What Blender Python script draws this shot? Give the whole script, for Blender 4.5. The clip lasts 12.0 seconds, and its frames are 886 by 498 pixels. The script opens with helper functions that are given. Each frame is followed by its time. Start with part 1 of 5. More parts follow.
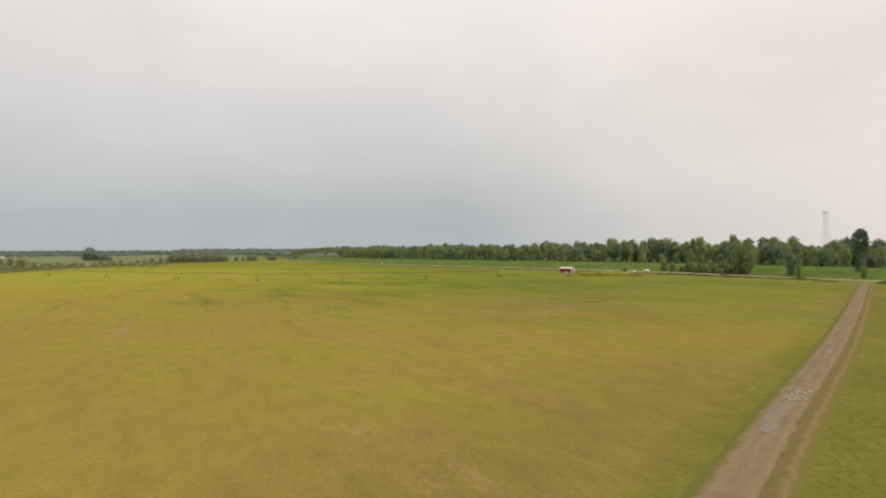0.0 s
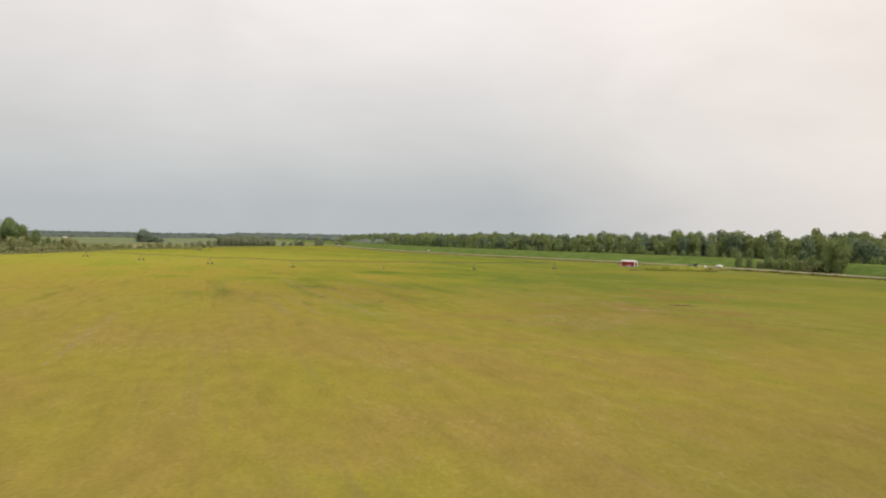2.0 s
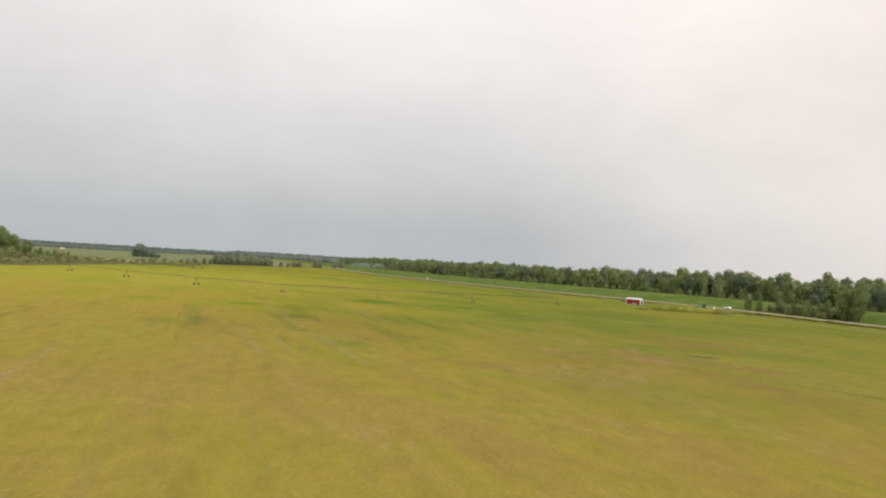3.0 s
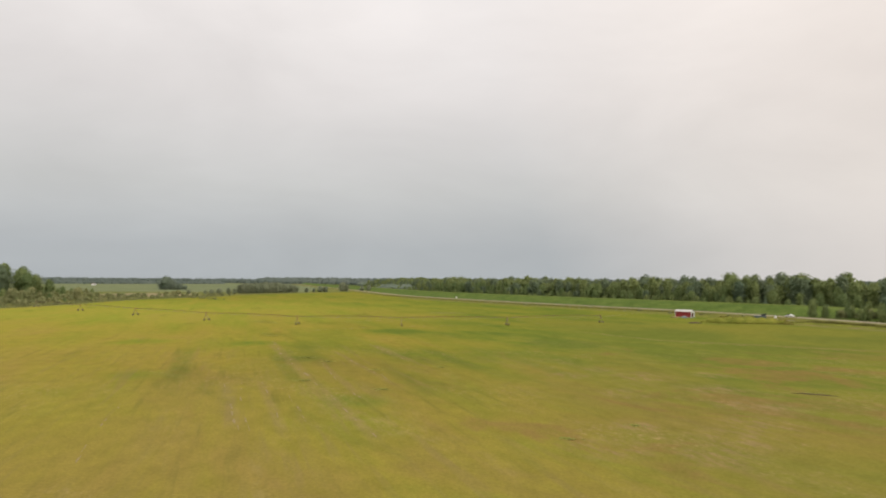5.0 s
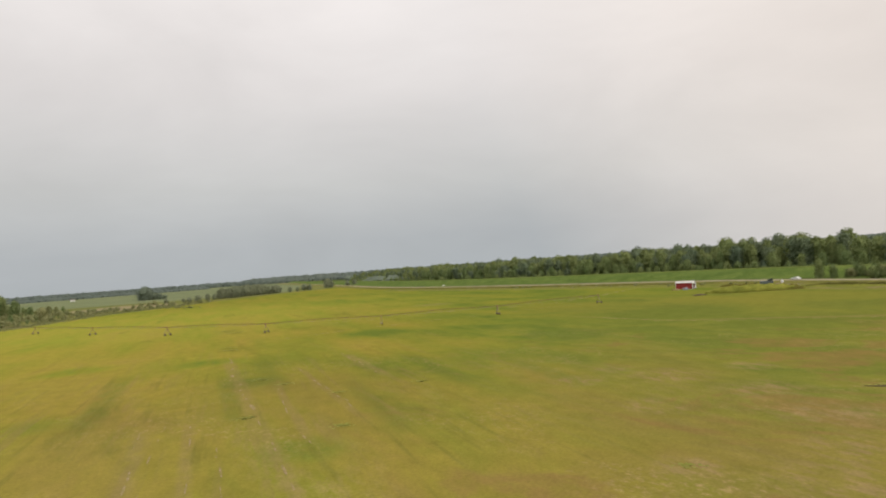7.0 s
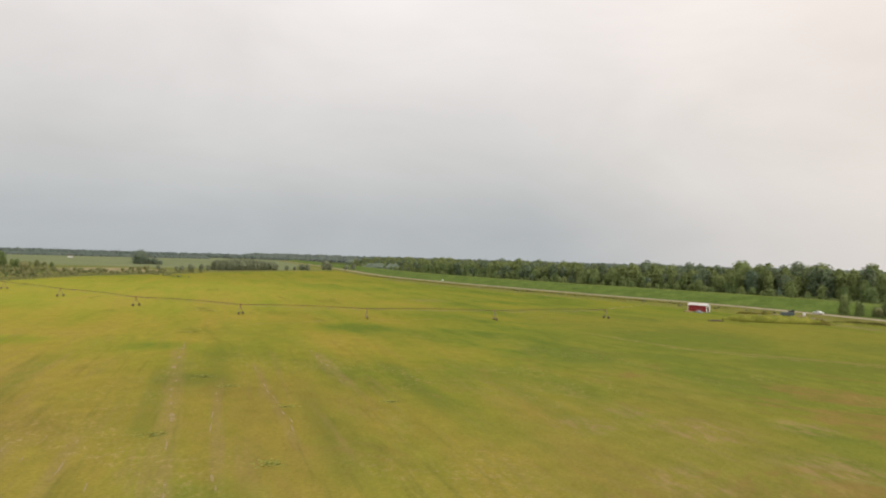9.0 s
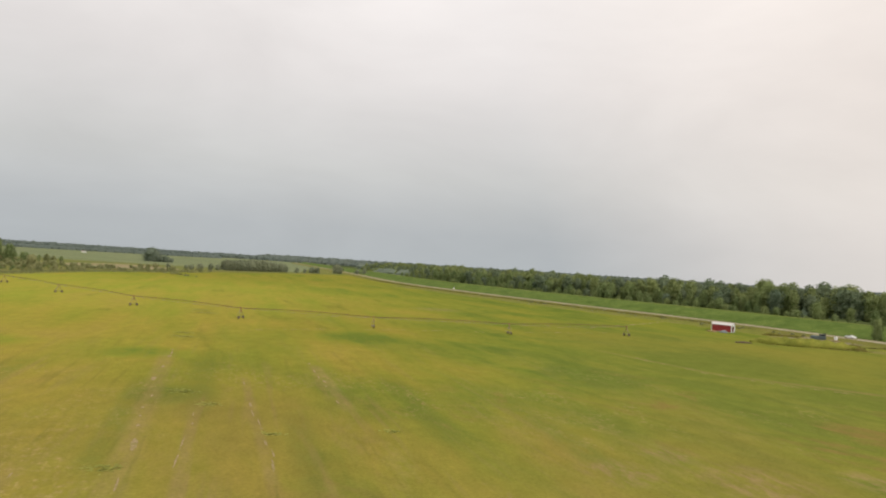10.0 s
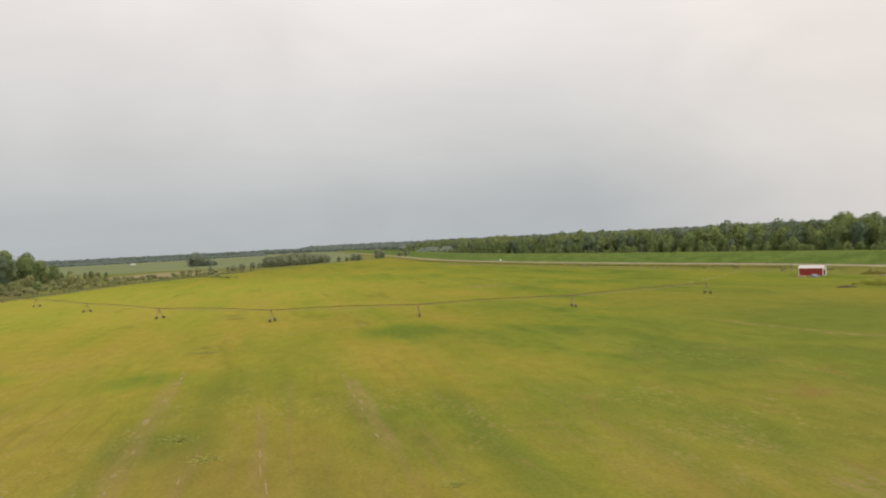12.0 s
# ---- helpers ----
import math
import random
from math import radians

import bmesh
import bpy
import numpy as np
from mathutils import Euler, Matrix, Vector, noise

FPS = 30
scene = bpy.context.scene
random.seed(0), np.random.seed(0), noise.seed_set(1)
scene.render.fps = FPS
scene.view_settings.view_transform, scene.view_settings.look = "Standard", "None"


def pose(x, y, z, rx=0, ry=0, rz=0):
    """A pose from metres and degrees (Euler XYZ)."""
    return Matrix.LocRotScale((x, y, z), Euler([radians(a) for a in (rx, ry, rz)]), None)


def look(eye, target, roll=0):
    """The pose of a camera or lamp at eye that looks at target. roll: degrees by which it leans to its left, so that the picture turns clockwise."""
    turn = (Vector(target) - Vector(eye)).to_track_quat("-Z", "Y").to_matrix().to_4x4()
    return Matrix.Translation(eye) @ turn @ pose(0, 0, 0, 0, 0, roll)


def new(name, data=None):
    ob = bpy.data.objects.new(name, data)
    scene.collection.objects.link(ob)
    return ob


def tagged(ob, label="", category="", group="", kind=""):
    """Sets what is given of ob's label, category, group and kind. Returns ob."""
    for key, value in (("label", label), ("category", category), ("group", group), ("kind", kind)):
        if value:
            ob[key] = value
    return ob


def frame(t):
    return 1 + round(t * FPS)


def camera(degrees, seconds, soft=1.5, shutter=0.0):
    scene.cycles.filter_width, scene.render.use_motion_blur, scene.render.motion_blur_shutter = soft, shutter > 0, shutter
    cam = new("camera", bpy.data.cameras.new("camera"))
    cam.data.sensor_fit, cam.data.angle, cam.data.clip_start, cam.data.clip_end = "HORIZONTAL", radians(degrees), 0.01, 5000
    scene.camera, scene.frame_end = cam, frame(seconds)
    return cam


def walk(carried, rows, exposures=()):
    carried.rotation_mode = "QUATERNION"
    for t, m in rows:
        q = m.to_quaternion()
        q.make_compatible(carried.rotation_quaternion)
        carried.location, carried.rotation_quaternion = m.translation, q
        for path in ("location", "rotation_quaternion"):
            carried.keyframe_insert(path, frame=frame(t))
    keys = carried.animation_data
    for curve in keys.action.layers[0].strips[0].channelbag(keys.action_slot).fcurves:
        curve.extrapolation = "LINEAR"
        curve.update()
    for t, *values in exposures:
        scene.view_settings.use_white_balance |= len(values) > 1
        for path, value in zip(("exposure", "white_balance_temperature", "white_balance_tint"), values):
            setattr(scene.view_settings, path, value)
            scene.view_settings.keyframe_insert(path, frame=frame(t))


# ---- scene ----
cam = camera(70.957, 12.0, soft=2.0, shutter=0.5)
PATH = [
    (0.0, look((1.15, -3.96, 15.46), (7.64, 95.82, 15.76), -0.16)),
    (0.3, look((1.85, 0.54, 15.43), (7.36, 100.39, 14.89), 0.06)),
    (0.5, look((2.41, 3.63, 15.42), (6.88, 103.53, 14.90), -0.06)),
    (0.7, look((2.63, 6.54, 15.38), (5.89, 106.49, 15.15), -1.48)),
    (1.0, look((2.51, 11.10, 15.33), (4.48, 111.08, 15.35), -1.20)),
    (1.3, look((2.31, 15.54, 15.18), (2.89, 115.53, 14.85), -1.18)),
    (1.5, look((2.18, 18.57, 15.11), (2.11, 118.56, 14.22), 0.33)),
    (1.7, look((2.12, 21.52, 15.18), (1.42, 121.51, 13.65), -0.27)),
    (2.0, look((2.17, 26.01, 15.34), (0.82, 125.99, 13.71), 1.02)),
    (2.3, look((2.37, 30.42, 15.81), (0.55, 130.41, 15.65), 1.64)),
    (2.5, look((2.58, 33.38, 16.14), (0.83, 133.36, 17.02), 1.88)),
    (2.7, look((2.73, 36.22, 16.42), (0.87, 136.19, 18.48), 3.35)),
    (3.0, look((2.95, 40.51, 16.86), (1.32, 140.46, 19.47), 3.41)),
    (3.2, look((3.15, 43.32, 17.09), (1.54, 143.25, 20.33), 3.93)),
    (4.8, look((2.45, 65.60, 18.65), (-2.83, 165.32, 24.02), 0.27)),
    (5.0, look((2.36, 67.91, 18.94), (-3.75, 167.60, 24.05), 0.45)),
    (5.3, look((2.24, 71.78, 19.16), (-4.55, 171.45, 23.60), -1.00)),
    (5.5, look((2.21, 74.35, 19.29), (-4.66, 174.04, 23.11), -1.23)),
    (5.7, look((2.35, 76.88, 19.46), (-4.65, 176.58, 22.87), -1.92)),
    (6.0, look((2.64, 80.68, 19.68), (-3.70, 180.43, 22.73), -2.99)),
    (6.3, look((3.04, 84.53, 19.81), (-2.44, 184.33, 22.98), -3.72)),
    (6.5, look((3.33, 87.06, 19.89), (-1.46, 186.90, 23.04), -4.80)),
    (6.7, look((3.51, 89.37, 20.02), (-0.89, 189.22, 23.35), -4.44)),
    (7.0, look((3.83, 92.83, 20.22), (-0.16, 192.70, 23.11), -4.11)),
    (7.2, look((3.98, 94.92, 20.30), (0.17, 194.82, 22.83), -4.06)),
    (8.8, look((5.22, 112.06, 20.87), (0.84, 211.94, 23.14), 0.76)),
    (9.0, look((4.99, 114.22, 20.89), (0.24, 214.09, 22.73), 1.72)),
    (9.3, look((4.88, 117.77, 20.98), (-0.24, 217.62, 22.99), 3.08)),
    (9.5, look((4.74, 120.14, 21.02), (-0.84, 219.96, 23.41), 3.11)),
    (9.7, look((4.46, 122.62, 21.10), (-1.45, 222.40, 24.00), 3.22)),
    (10.0, look((3.94, 126.36, 21.17), (-2.79, 226.10, 24.08), 3.65)),
    (10.3, look((3.42, 130.11, 21.29), (-4.62, 229.76, 23.31), 3.86)),
    (10.5, look((3.00, 132.60, 21.34), (-5.94, 232.19, 22.46), 3.61)),
    (10.7, look((2.70, 135.12, 21.41), (-7.35, 234.61, 22.16), 3.69)),
    (11.0, look((2.17, 138.89, 21.47), (-9.02, 238.26, 21.93), 3.30)),
    (11.3, look((1.77, 142.60, 21.48), (-10.17, 241.88, 21.97), 0.90)),
    (11.5, look((1.49, 145.06, 21.47), (-10.76, 244.30, 21.56), -0.33)),
    (11.7, look((1.27, 147.57, 21.42), (-11.40, 246.76, 21.12), -1.59)),
    (12.0, look((0.98, 151.34, 21.36), (-12.36, 250.44, 20.10), -2.90)),
]
# the camera brightens slightly on the way
walk(cam, PATH, [(0.0, -0.02), (1.0, 0.0), (2.0, 0.07), (3.0, 0.08), (5.0, -0.05), (7.0, -0.07), (9.0, 0.0), (12.0, 0.0)])

# ---- sky, sun, exposure ----
scene.view_settings.exposure = 0.0
SUN_AZ, SUN_EL = radians(128), radians(44)
THIN_AZ = radians(72)
world = bpy.data.worlds.new("overcast_sky")
scene.world = world
world.use_nodes = True
wn, wl = world.node_tree.nodes, world.node_tree.links
wn.clear()


def wnode(kind, **values):
    n = wn.new(kind)
    for key, value in values.items():
        n.inputs[key].default_value = value
    return n


sky = wn.new("ShaderNodeTexSky")
sky.sky_type, sky.sun_disc = "NISHITA", False
sky.sun_elevation, sky.sun_rotation = SUN_EL, SUN_AZ
sky.air_density, sky.dust_density = 1.0, 3.0
tc = wn.new("ShaderNodeTexCoord")
sep = wn.new("ShaderNodeSeparateXYZ")
wl.new(tc.outputs["Generated"], sep.inputs[0])
# cloud layer: darker blue-grey towards the horizon, bright overhead, warmer where the clouds are thin
lift = wn.new("ShaderNodeValToRGB")
cr = lift.color_ramp
cr.elements[0].position, cr.elements[0].color = 0.0, (0.472, 0.503, 0.522, 1)
cr.elements[1].position, cr.elements[1].color = 1.0, (1.30, 1.28, 1.26, 1)
for p, c in ((0.05, (0.490, 0.515, 0.532)), (0.14, (0.615, 0.617, 0.607)), (0.28, (0.79, 0.755, 0.74)), (0.40, (0.94, 0.89, 0.87)), (0.6, (1.0, 0.97, 0.95))):
    e = cr.elements.new(p)
    e.color = (*c, 1)
wl.new(sep.outputs["Z"], lift.inputs["Fac"])
stretch = wn.new("ShaderNodeMapping")
stretch.inputs["Scale"].default_value = (1.0, 1.0, 2.4)
wl.new(tc.outputs["Generated"], stretch.inputs["Vector"])
big = wnode("ShaderNodeTexNoise", Scale=2.2, Detail=6.0, Roughness=0.55, Distortion=0.35)
wl.new(stretch.outputs[0], big.inputs["Vector"])
tone = wn.new("ShaderNodeMapRange")
for key, value in (("From Min", 0.3), ("From Max", 0.7), ("To Min", 0.93), ("To Max", 1.07)):
    tone.inputs[key].default_value = value
wl.new(big.outputs["Fac"], tone.inputs["Value"])
toward = wn.new("ShaderNodeVectorMath")
toward.operation = "DOT_PRODUCT"
toward.inputs[1].default_value = (math.sin(THIN_AZ), math.cos(THIN_AZ), 0.35)
wl.new(tc.outputs["Generated"], toward.inputs[0])
glow = wn.new("ShaderNodeMapRange")
for key, value in (("From Min", 0.42), ("From Max", 1.05), ("To Min", 0.0), ("To Max", 1.0)):
    glow.inputs[key].default_value = value
wl.new(toward.outputs["Value"], glow.inputs["Value"])
warm = wn.new("ShaderNodeMix")
warm.data_type, warm.blend_type = "RGBA", "MIX"
warm.inputs[7].default_value = (0.96, 0.86, 0.785, 1)
wl.new(glow.outputs["Result"], warm.inputs[0])
wl.new(lift.outputs["Color"], warm.inputs[6])
shade = wn.new("ShaderNodeMix")
shade.data_type, shade.blend_type = "RGBA", "MULTIPLY"
shade.inputs[0].default_value = 1.0
wl.new(warm.outputs[2], shade.inputs[6])
wl.new(tone.outputs["Result"], shade.inputs[7])
bg_clear = wnode("ShaderNodeBackground", Strength=0.05)
wl.new(sky.outputs[0], bg_clear.inputs["Color"])
bg_cloud = wnode("ShaderNodeBackground", Strength=1.0)
wl.new(shade.outputs[2], bg_cloud.inputs["Color"])
cover = wnode("ShaderNodeMixShader", Fac=0.96)
wl.new(bg_clear.outputs[0], cover.inputs[1])
wl.new(bg_cloud.outputs[0], cover.inputs[2])
out = wn.new("ShaderNodeOutputWorld")
wl.new(cover.outputs[0], out.inputs["Surface"])

sun = new("sun", bpy.data.lights.new("sun", "SUN"))
sun.data.energy, sun.data.angle, sun.data.color = 1.5, radians(16), (1.0, 0.95, 0.87)
sun.matrix_world = look((math.sin(SUN_AZ) * math.cos(SUN_EL), math.cos(SUN_AZ) * math.cos(SUN_EL), math.sin(SUN_EL)), (0, 0, 0))


# ---- materials ----
class Nodes:
    """A material's node tree with short ways to add nodes."""

    def __init__(self, name, rough=0.9, metal=0.0, gloss=0.25):
        self.mat = bpy.data.materials.new(name)
        self.mat.use_nodes = True
        self.n, self.l = self.mat.node_tree.nodes, self.mat.node_tree.links
        self.b = self.n["Principled BSDF"]
        self.b.inputs["Roughness"].default_value = rough
        self.b.inputs["Metallic"].default_value = metal
        self.b.inputs["Specular IOR Level"].default_value = gloss
        self.co = self.n.new("ShaderNodeTexCoord").outputs["Object"]

    def noise(self, scale, detail=4.0, stretch=(1, 1, 1), turn=0.0, rough=0.55, warp=0.0):
        m = self.n.new("ShaderNodeMapping")
        m.vector_type = "TEXTURE"
        m.inputs["Scale"].default_value = tuple(1 / v for v in stretch)
        m.inputs["Rotation"].default_value = (0, 0, radians(turn))
        t = self.n.new("ShaderNodeTexNoise")
        for key, value in (("Scale", scale), ("Detail", detail), ("Roughness", rough), ("Distortion", warp)):
            t.inputs[key].default_value = value
        self.l.new(self.co, m.inputs["Vector"])
        self.l.new(m.outputs[0], t.inputs["Vector"])
        return t.outputs["Fac"]

    def step(self, value, lo, hi, to_lo=0.0, to_hi=1.0):
        r = self.n.new("ShaderNodeMapRange")
        r.interpolation_type = "SMOOTHSTEP"
        for key, v in (("From Min", lo), ("From Max", hi), ("To Min", to_lo), ("To Max", to_hi)):
            r.inputs[key].default_value = v
        self.l.new(value, r.inputs["Value"])
        return r.outputs["Result"]

    def ramp(self, value, stops):
        r = self.n.new("ShaderNodeValToRGB")
        e = r.color_ramp.elements
        e[0].position, e[0].color = stops[0][0], (*stops[0][1], 1)
        e[1].position, e[1].color = stops[-1][0], (*stops[-1][1], 1)
        for p, c in stops[1:-1]:
            e.new(p).color = (*c, 1)
        self.l.new(value, r.inputs["Fac"])
        return r.outputs["Color"]

    def mix(self, fac, a, b, how="MIX"):
        m = self.n.new("ShaderNodeMix")
        m.data_type, m.blend_type = "RGBA", how
        for slot, v in ((0, fac), (6, a), (7, b)):
            if isinstance(v, tuple):
                m.inputs[slot].default_value = (*v, 1)
            elif isinstance(v, (int, float)):
                m.inputs[slot].default_value = v
            else:
                self.l.new(v, m.inputs[slot])
        return m.outputs[2]

    def calc(self, how, a, b):
        m = self.n.new("ShaderNodeMath")
        m.operation = how
        for slot, v in ((0, a), (1, b)):
            if isinstance(v, (int, float)):
                m.inputs[slot].default_value = v
            else:
                self.l.new(v, m.inputs[slot])
        return m.outputs[0]

    def axis(self, name):
        s = self.n.new("ShaderNodeSeparateXYZ")
        self.l.new(self.co, s.inputs[0])
        return s.outputs[name]

    def spot(self, x, y, sx, sy, r):
        """One inside a round spot, falling off to nought at its rim."""
        dx, dy = self.calc("SUBTRACT", x, sx), self.calc("SUBTRACT", y, sy)
        d = self.calc("SQRT", self.calc("ADD", self.calc("MULTIPLY", dx, dx), self.calc("MULTIPLY", dy, dy)), 0)
        return self.step(d, r, r * 0.25)

    def band(self, x, y, x0, y0, x1, y1, r):
        """One along a straight line between two places, falling off to nought at r metres from it."""
        lx, ly = x1 - x0, y1 - y0
        long = math.hypot(lx, ly)
        dx, dy = self.calc("SUBTRACT", x, x0), self.calc("SUBTRACT", y, y0)
        along_ = self.calc("ADD", self.calc("MULTIPLY", dx, lx / long), self.calc("MULTIPLY", dy, ly / long))
        off = self.calc("ABSOLUTE", self.calc("SUBTRACT", self.calc("MULTIPLY", dx, ly / long), self.calc("MULTIPLY", dy, lx / long)), 0)
        ends = self.calc("MULTIPLY", self.step(along_, 0, long * 0.2), self.step(along_, long, long * 0.8))
        return self.calc("MULTIPLY", ends, self.step(off, r, r * 0.2))

    def chance(self, kind="object"):
        if kind == "object":
            return self.n.new("ShaderNodeObjectInfo").outputs["Random"]
        return self.n.new("ShaderNodeNewGeometry").outputs["Random Per Island"]

    def bump(self, value, strength=0.3, distance=0.1):
        b = self.n.new("ShaderNodeBump")
        b.inputs["Strength"].default_value, b.inputs["Distance"].default_value = strength, distance
        self.l.new(value, b.inputs["Height"])
        self.l.new(b.outputs[0], self.b.inputs["Normal"])

    def done(self, colour):
        if isinstance(colour, tuple):
            self.b.inputs["Base Color"].default_value = (*colour, 1)
        else:
            self.l.new(colour, self.b.inputs["Base Color"])
        return self.mat


def plain(name, a, b, scale=3.0, rough=0.6, metal=0.0, bump=0.1):
    """A surface of two close tones with fine grain."""
    m = Nodes(name, rough, metal)
    big, fine = m.noise(scale, 5), m.noise(scale * 9, 3)
    m.bump(fine, bump, 0.01)
    return m.done(m.ramp(m.calc("ADD", m.calc("MULTIPLY", big, 0.7), m.calc("MULTIPLY", fine, 0.3)), [(0.3, a), (0.7, b)]))


def crop_field():
    m = Nodes("ripening_crop", 1.0, 0.0, 0.0)
    ROW = 22
    broad = m.noise(0.0075, 3, warp=0.6)
    mottle = m.noise(0.026, 5, (1.0, 0.55, 1), ROW, 0.6, 0.8)
    swath = m.noise(0.055, 4, (1.0, 0.16, 1), ROW, 0.55, 0.3)
    strip = m.noise(0.17, 4, (1.0, 0.10, 1), ROW)
    rows = m.noise(0.62, 3, (1.0, 0.045, 1), ROW)
    tuft = m.noise(0.36, 6, (1, 0.55, 1), ROW, 0.66)
    ragged = m.noise(0.7, 6, (1, 0.35, 1), ROW, 0.72)
    fine = m.noise(2.4, 5, rough=0.75)
    blotch = m.noise(0.065, 6, (1.0, 0.45, 1), ROW + 14, 0.62, 1.0)
    fleck = m.noise(1.1, 6, (1.0, 0.6, 1), ROW, 0.8)
    x, y = m.axis("X"), m.axis("Y")
    far = m.step(y, 60, 300)
    side = m.step(x, -150, 60)
    around = lambda v, k: m.calc("MULTIPLY", m.calc("SUBTRACT", v, 0.5), k)
    g = m.calc("ADD", m.calc("ADD", 0.07, m.calc("MULTIPLY", side, 0.16)), m.calc("MULTIPLY", far, m.calc("ADD", 0.25, m.calc("MULTIPLY", side, 0.22))))
    for v, k in ((broad, 0.75), (mottle, 0.8), (swath, m.calc("MULTIPLY", m.step(x, 70, -10, 0.28, 0.95), m.step(y, 90, 180, 0.5, 1.0))), (strip, m.step(x, 40, -10, 0.15, 0.45)), (blotch, m.calc("MULTIPLY", m.step(x, -40, 20, 0.6, 1.5), m.step(y, 180, 300, 1.0, 0.55))), (rows, m.calc("MULTIPLY", m.step(y, 300, 150, 0.05, 0.30), m.step(x, 30, -10, 0.25, 1.0)))):
        g = m.calc("ADD", g, around(v, k))
    g = m.calc("ADD", g, m.step(y, 380, 620, 0.0, 0.26))
    # greener belt beside the dirt track, and lusher spots
    belt = m.calc("ADD", m.calc("MULTIPLY", x, -0.774), m.calc("MULTIPLY", y, 0.633))
    g = m.calc("ADD", g, m.step(belt, 18, 5, 0.0, 0.22))
    # greener stand past a slanting line
    slant = m.calc("ADD", m.calc("ADD", m.calc("MULTIPLY", x, 0.727), m.calc("MULTIPLY", y, 0.687)), around(tuft, 10))
    greener = m.calc("MULTIPLY", m.calc("MULTIPLY", m.step(slant, 138, 146), m.step(slant, 300, 190, 0.45, 1.0)), m.step(x, 34, 52))
    g = m.calc("ADD", g, m.calc("MULTIPLY", greener, 0.22))
    # lusher belt across the middle of the field
    lusher = m.calc("MULTIPLY", m.calc("MULTIPLY", m.step(y, 195, 240), m.step(y, 350, 300)), m.calc("MULTIPLY", m.step(x, -40, 0), m.step(x, 110, 70, 0.4, 1.0)))
    g = m.calc("ADD", g, m.calc("MULTIPLY", lusher, 0.16))
    for sx, sy, r in ((-64, 250, 11), (-41, 215, 9), (-17, 166, 8), (-64, 188, 10), (-30, 300, 20), (30, 260, 16), (70, 300, 24), (-100, 250, 14)):
        g = m.calc("ADD", g, m.calc("MULTIPLY", m.spot(x, y, sx, sy, r), m.step(tuft, 0.3, 0.62, 0.15, 0.5)))
    col = m.ramp(g, [(0.0, (0.256, 0.192, 0.050)), (0.28, (0.254, 0.212, 0.040)), (0.58, (0.212, 0.210, 0.033)), (0.82, (0.164, 0.190, 0.030)), (1.0, (0.118, 0.158, 0.027))])
    # thin stand with soil showing through, in ragged patches drawn out along the rows
    thin = m.noise(0.06, 5, (1.2, 0.20, 1), ROW, 0.62, 0.6)
    bare = m.calc("MULTIPLY", m.step(thin, 0.52, 0.68), m.step(tuft, 0.34, 0.66))
    near_bare = m.calc("MULTIPLY", bare, m.calc("MULTIPLY", m.step(y, 300, 100, 0.12, 0.85), m.calc("MULTIPLY", m.step(x, -80, 40, 0.75, 1.0), m.step(x, 120, 55, 0.4, 1.0))))
    col = m.mix(m.calc("MULTIPLY", near_bare, 0.7), col, (0.212, 0.150, 0.058))
    # worn wheel lines where the stand is thin and the soil shows
    for x0, y0, x1, y1, r in ((-62, 256, -24, 172, 2.2), (-38, 236, -10, 174, 1.0), (-30, 252, -12, 210, 1.8), (-35, 212, -16, 166, 1.0), (-46, 184, -28, 144, 1.6), (-40, 186, -20, 140, 1.2), (-30, 186, -8, 138, 1.4), (-44, 96, -64, 150, 1.2), (36, 312, 66, 270, 1.6), (54, 280, 136, 242, 2.6), (54, 280, 136, 242, 1.4)):
        col = m.mix(m.calc("MULTIPLY", m.band(x, y, x0, y0, x1, y1, r), m.step(ragged, 0.30, 0.60, 0.10, 0.55)), col, (0.262, 0.198, 0.086))
    # rank green strips between the wheel lines
    for x0, y0, x1, y1, r in ((-56, 262, -30, 200, 3.4), (-50, 225, -30, 178, 2.4), (-14, 246, 4, 196, 3.0), (-22, 214, -4, 168, 2.4), (6, 236, 22, 190, 3.6), (-80, 240, -52, 176, 3.6)):
        col = m.mix(m.calc("MULTIPLY", m.band(x, y, x0, y0, x1, y1, r), m.step(tuft, 0.34, 0.62, 0.10, 0.65)), col, (0.120, 0.150, 0.028))
    # trodden strip beside the upper end of the dirt track
    col = m.mix(m.calc("MULTIPLY", m.band(x, y, 82, 112, 240, 304, 7), m.step(ragged, 0.25, 0.62, 0.15, 0.65)), col, (0.225, 0.165, 0.078))
    pale = m.calc("MULTIPLY", m.step(m.noise(0.07, 5, (1.0, 0.22, 1), ROW, 0.6, 0.5), 0.53, 0.66), m.step(ragged, 0.42, 0.62))
    col = m.mix(m.calc("MULTIPLY", pale, m.step(y, 290, 60, 0.10, 0.70)), col, (0.315, 0.240, 0.092))
    dull = m.step(m.noise(0.03, 4, (1.0, 0.30, 1), ROW, 0.6, 0.5), 0.40, 0.62)
    spread = m.calc("MULTIPLY", m.calc("MULTIPLY", m.step(y, 270, 190, 0.05, 0.9), m.step(y, 90, 160, 0.25, 1.0)), m.calc("MULTIPLY", m.step(x, -10, 40, 0.10, 1.0), m.step(x, 130, 70, 0.3, 1.0)))
    spread = m.calc("MULTIPLY", spread, m.step(greener, 0.0, 1.0, 1.0, 0.25))
    col = m.mix(m.calc("MULTIPLY", m.calc("ADD", m.calc("MULTIPLY", dull, 0.35), 0.28), spread), col, (0.176, 0.146, 0.044))
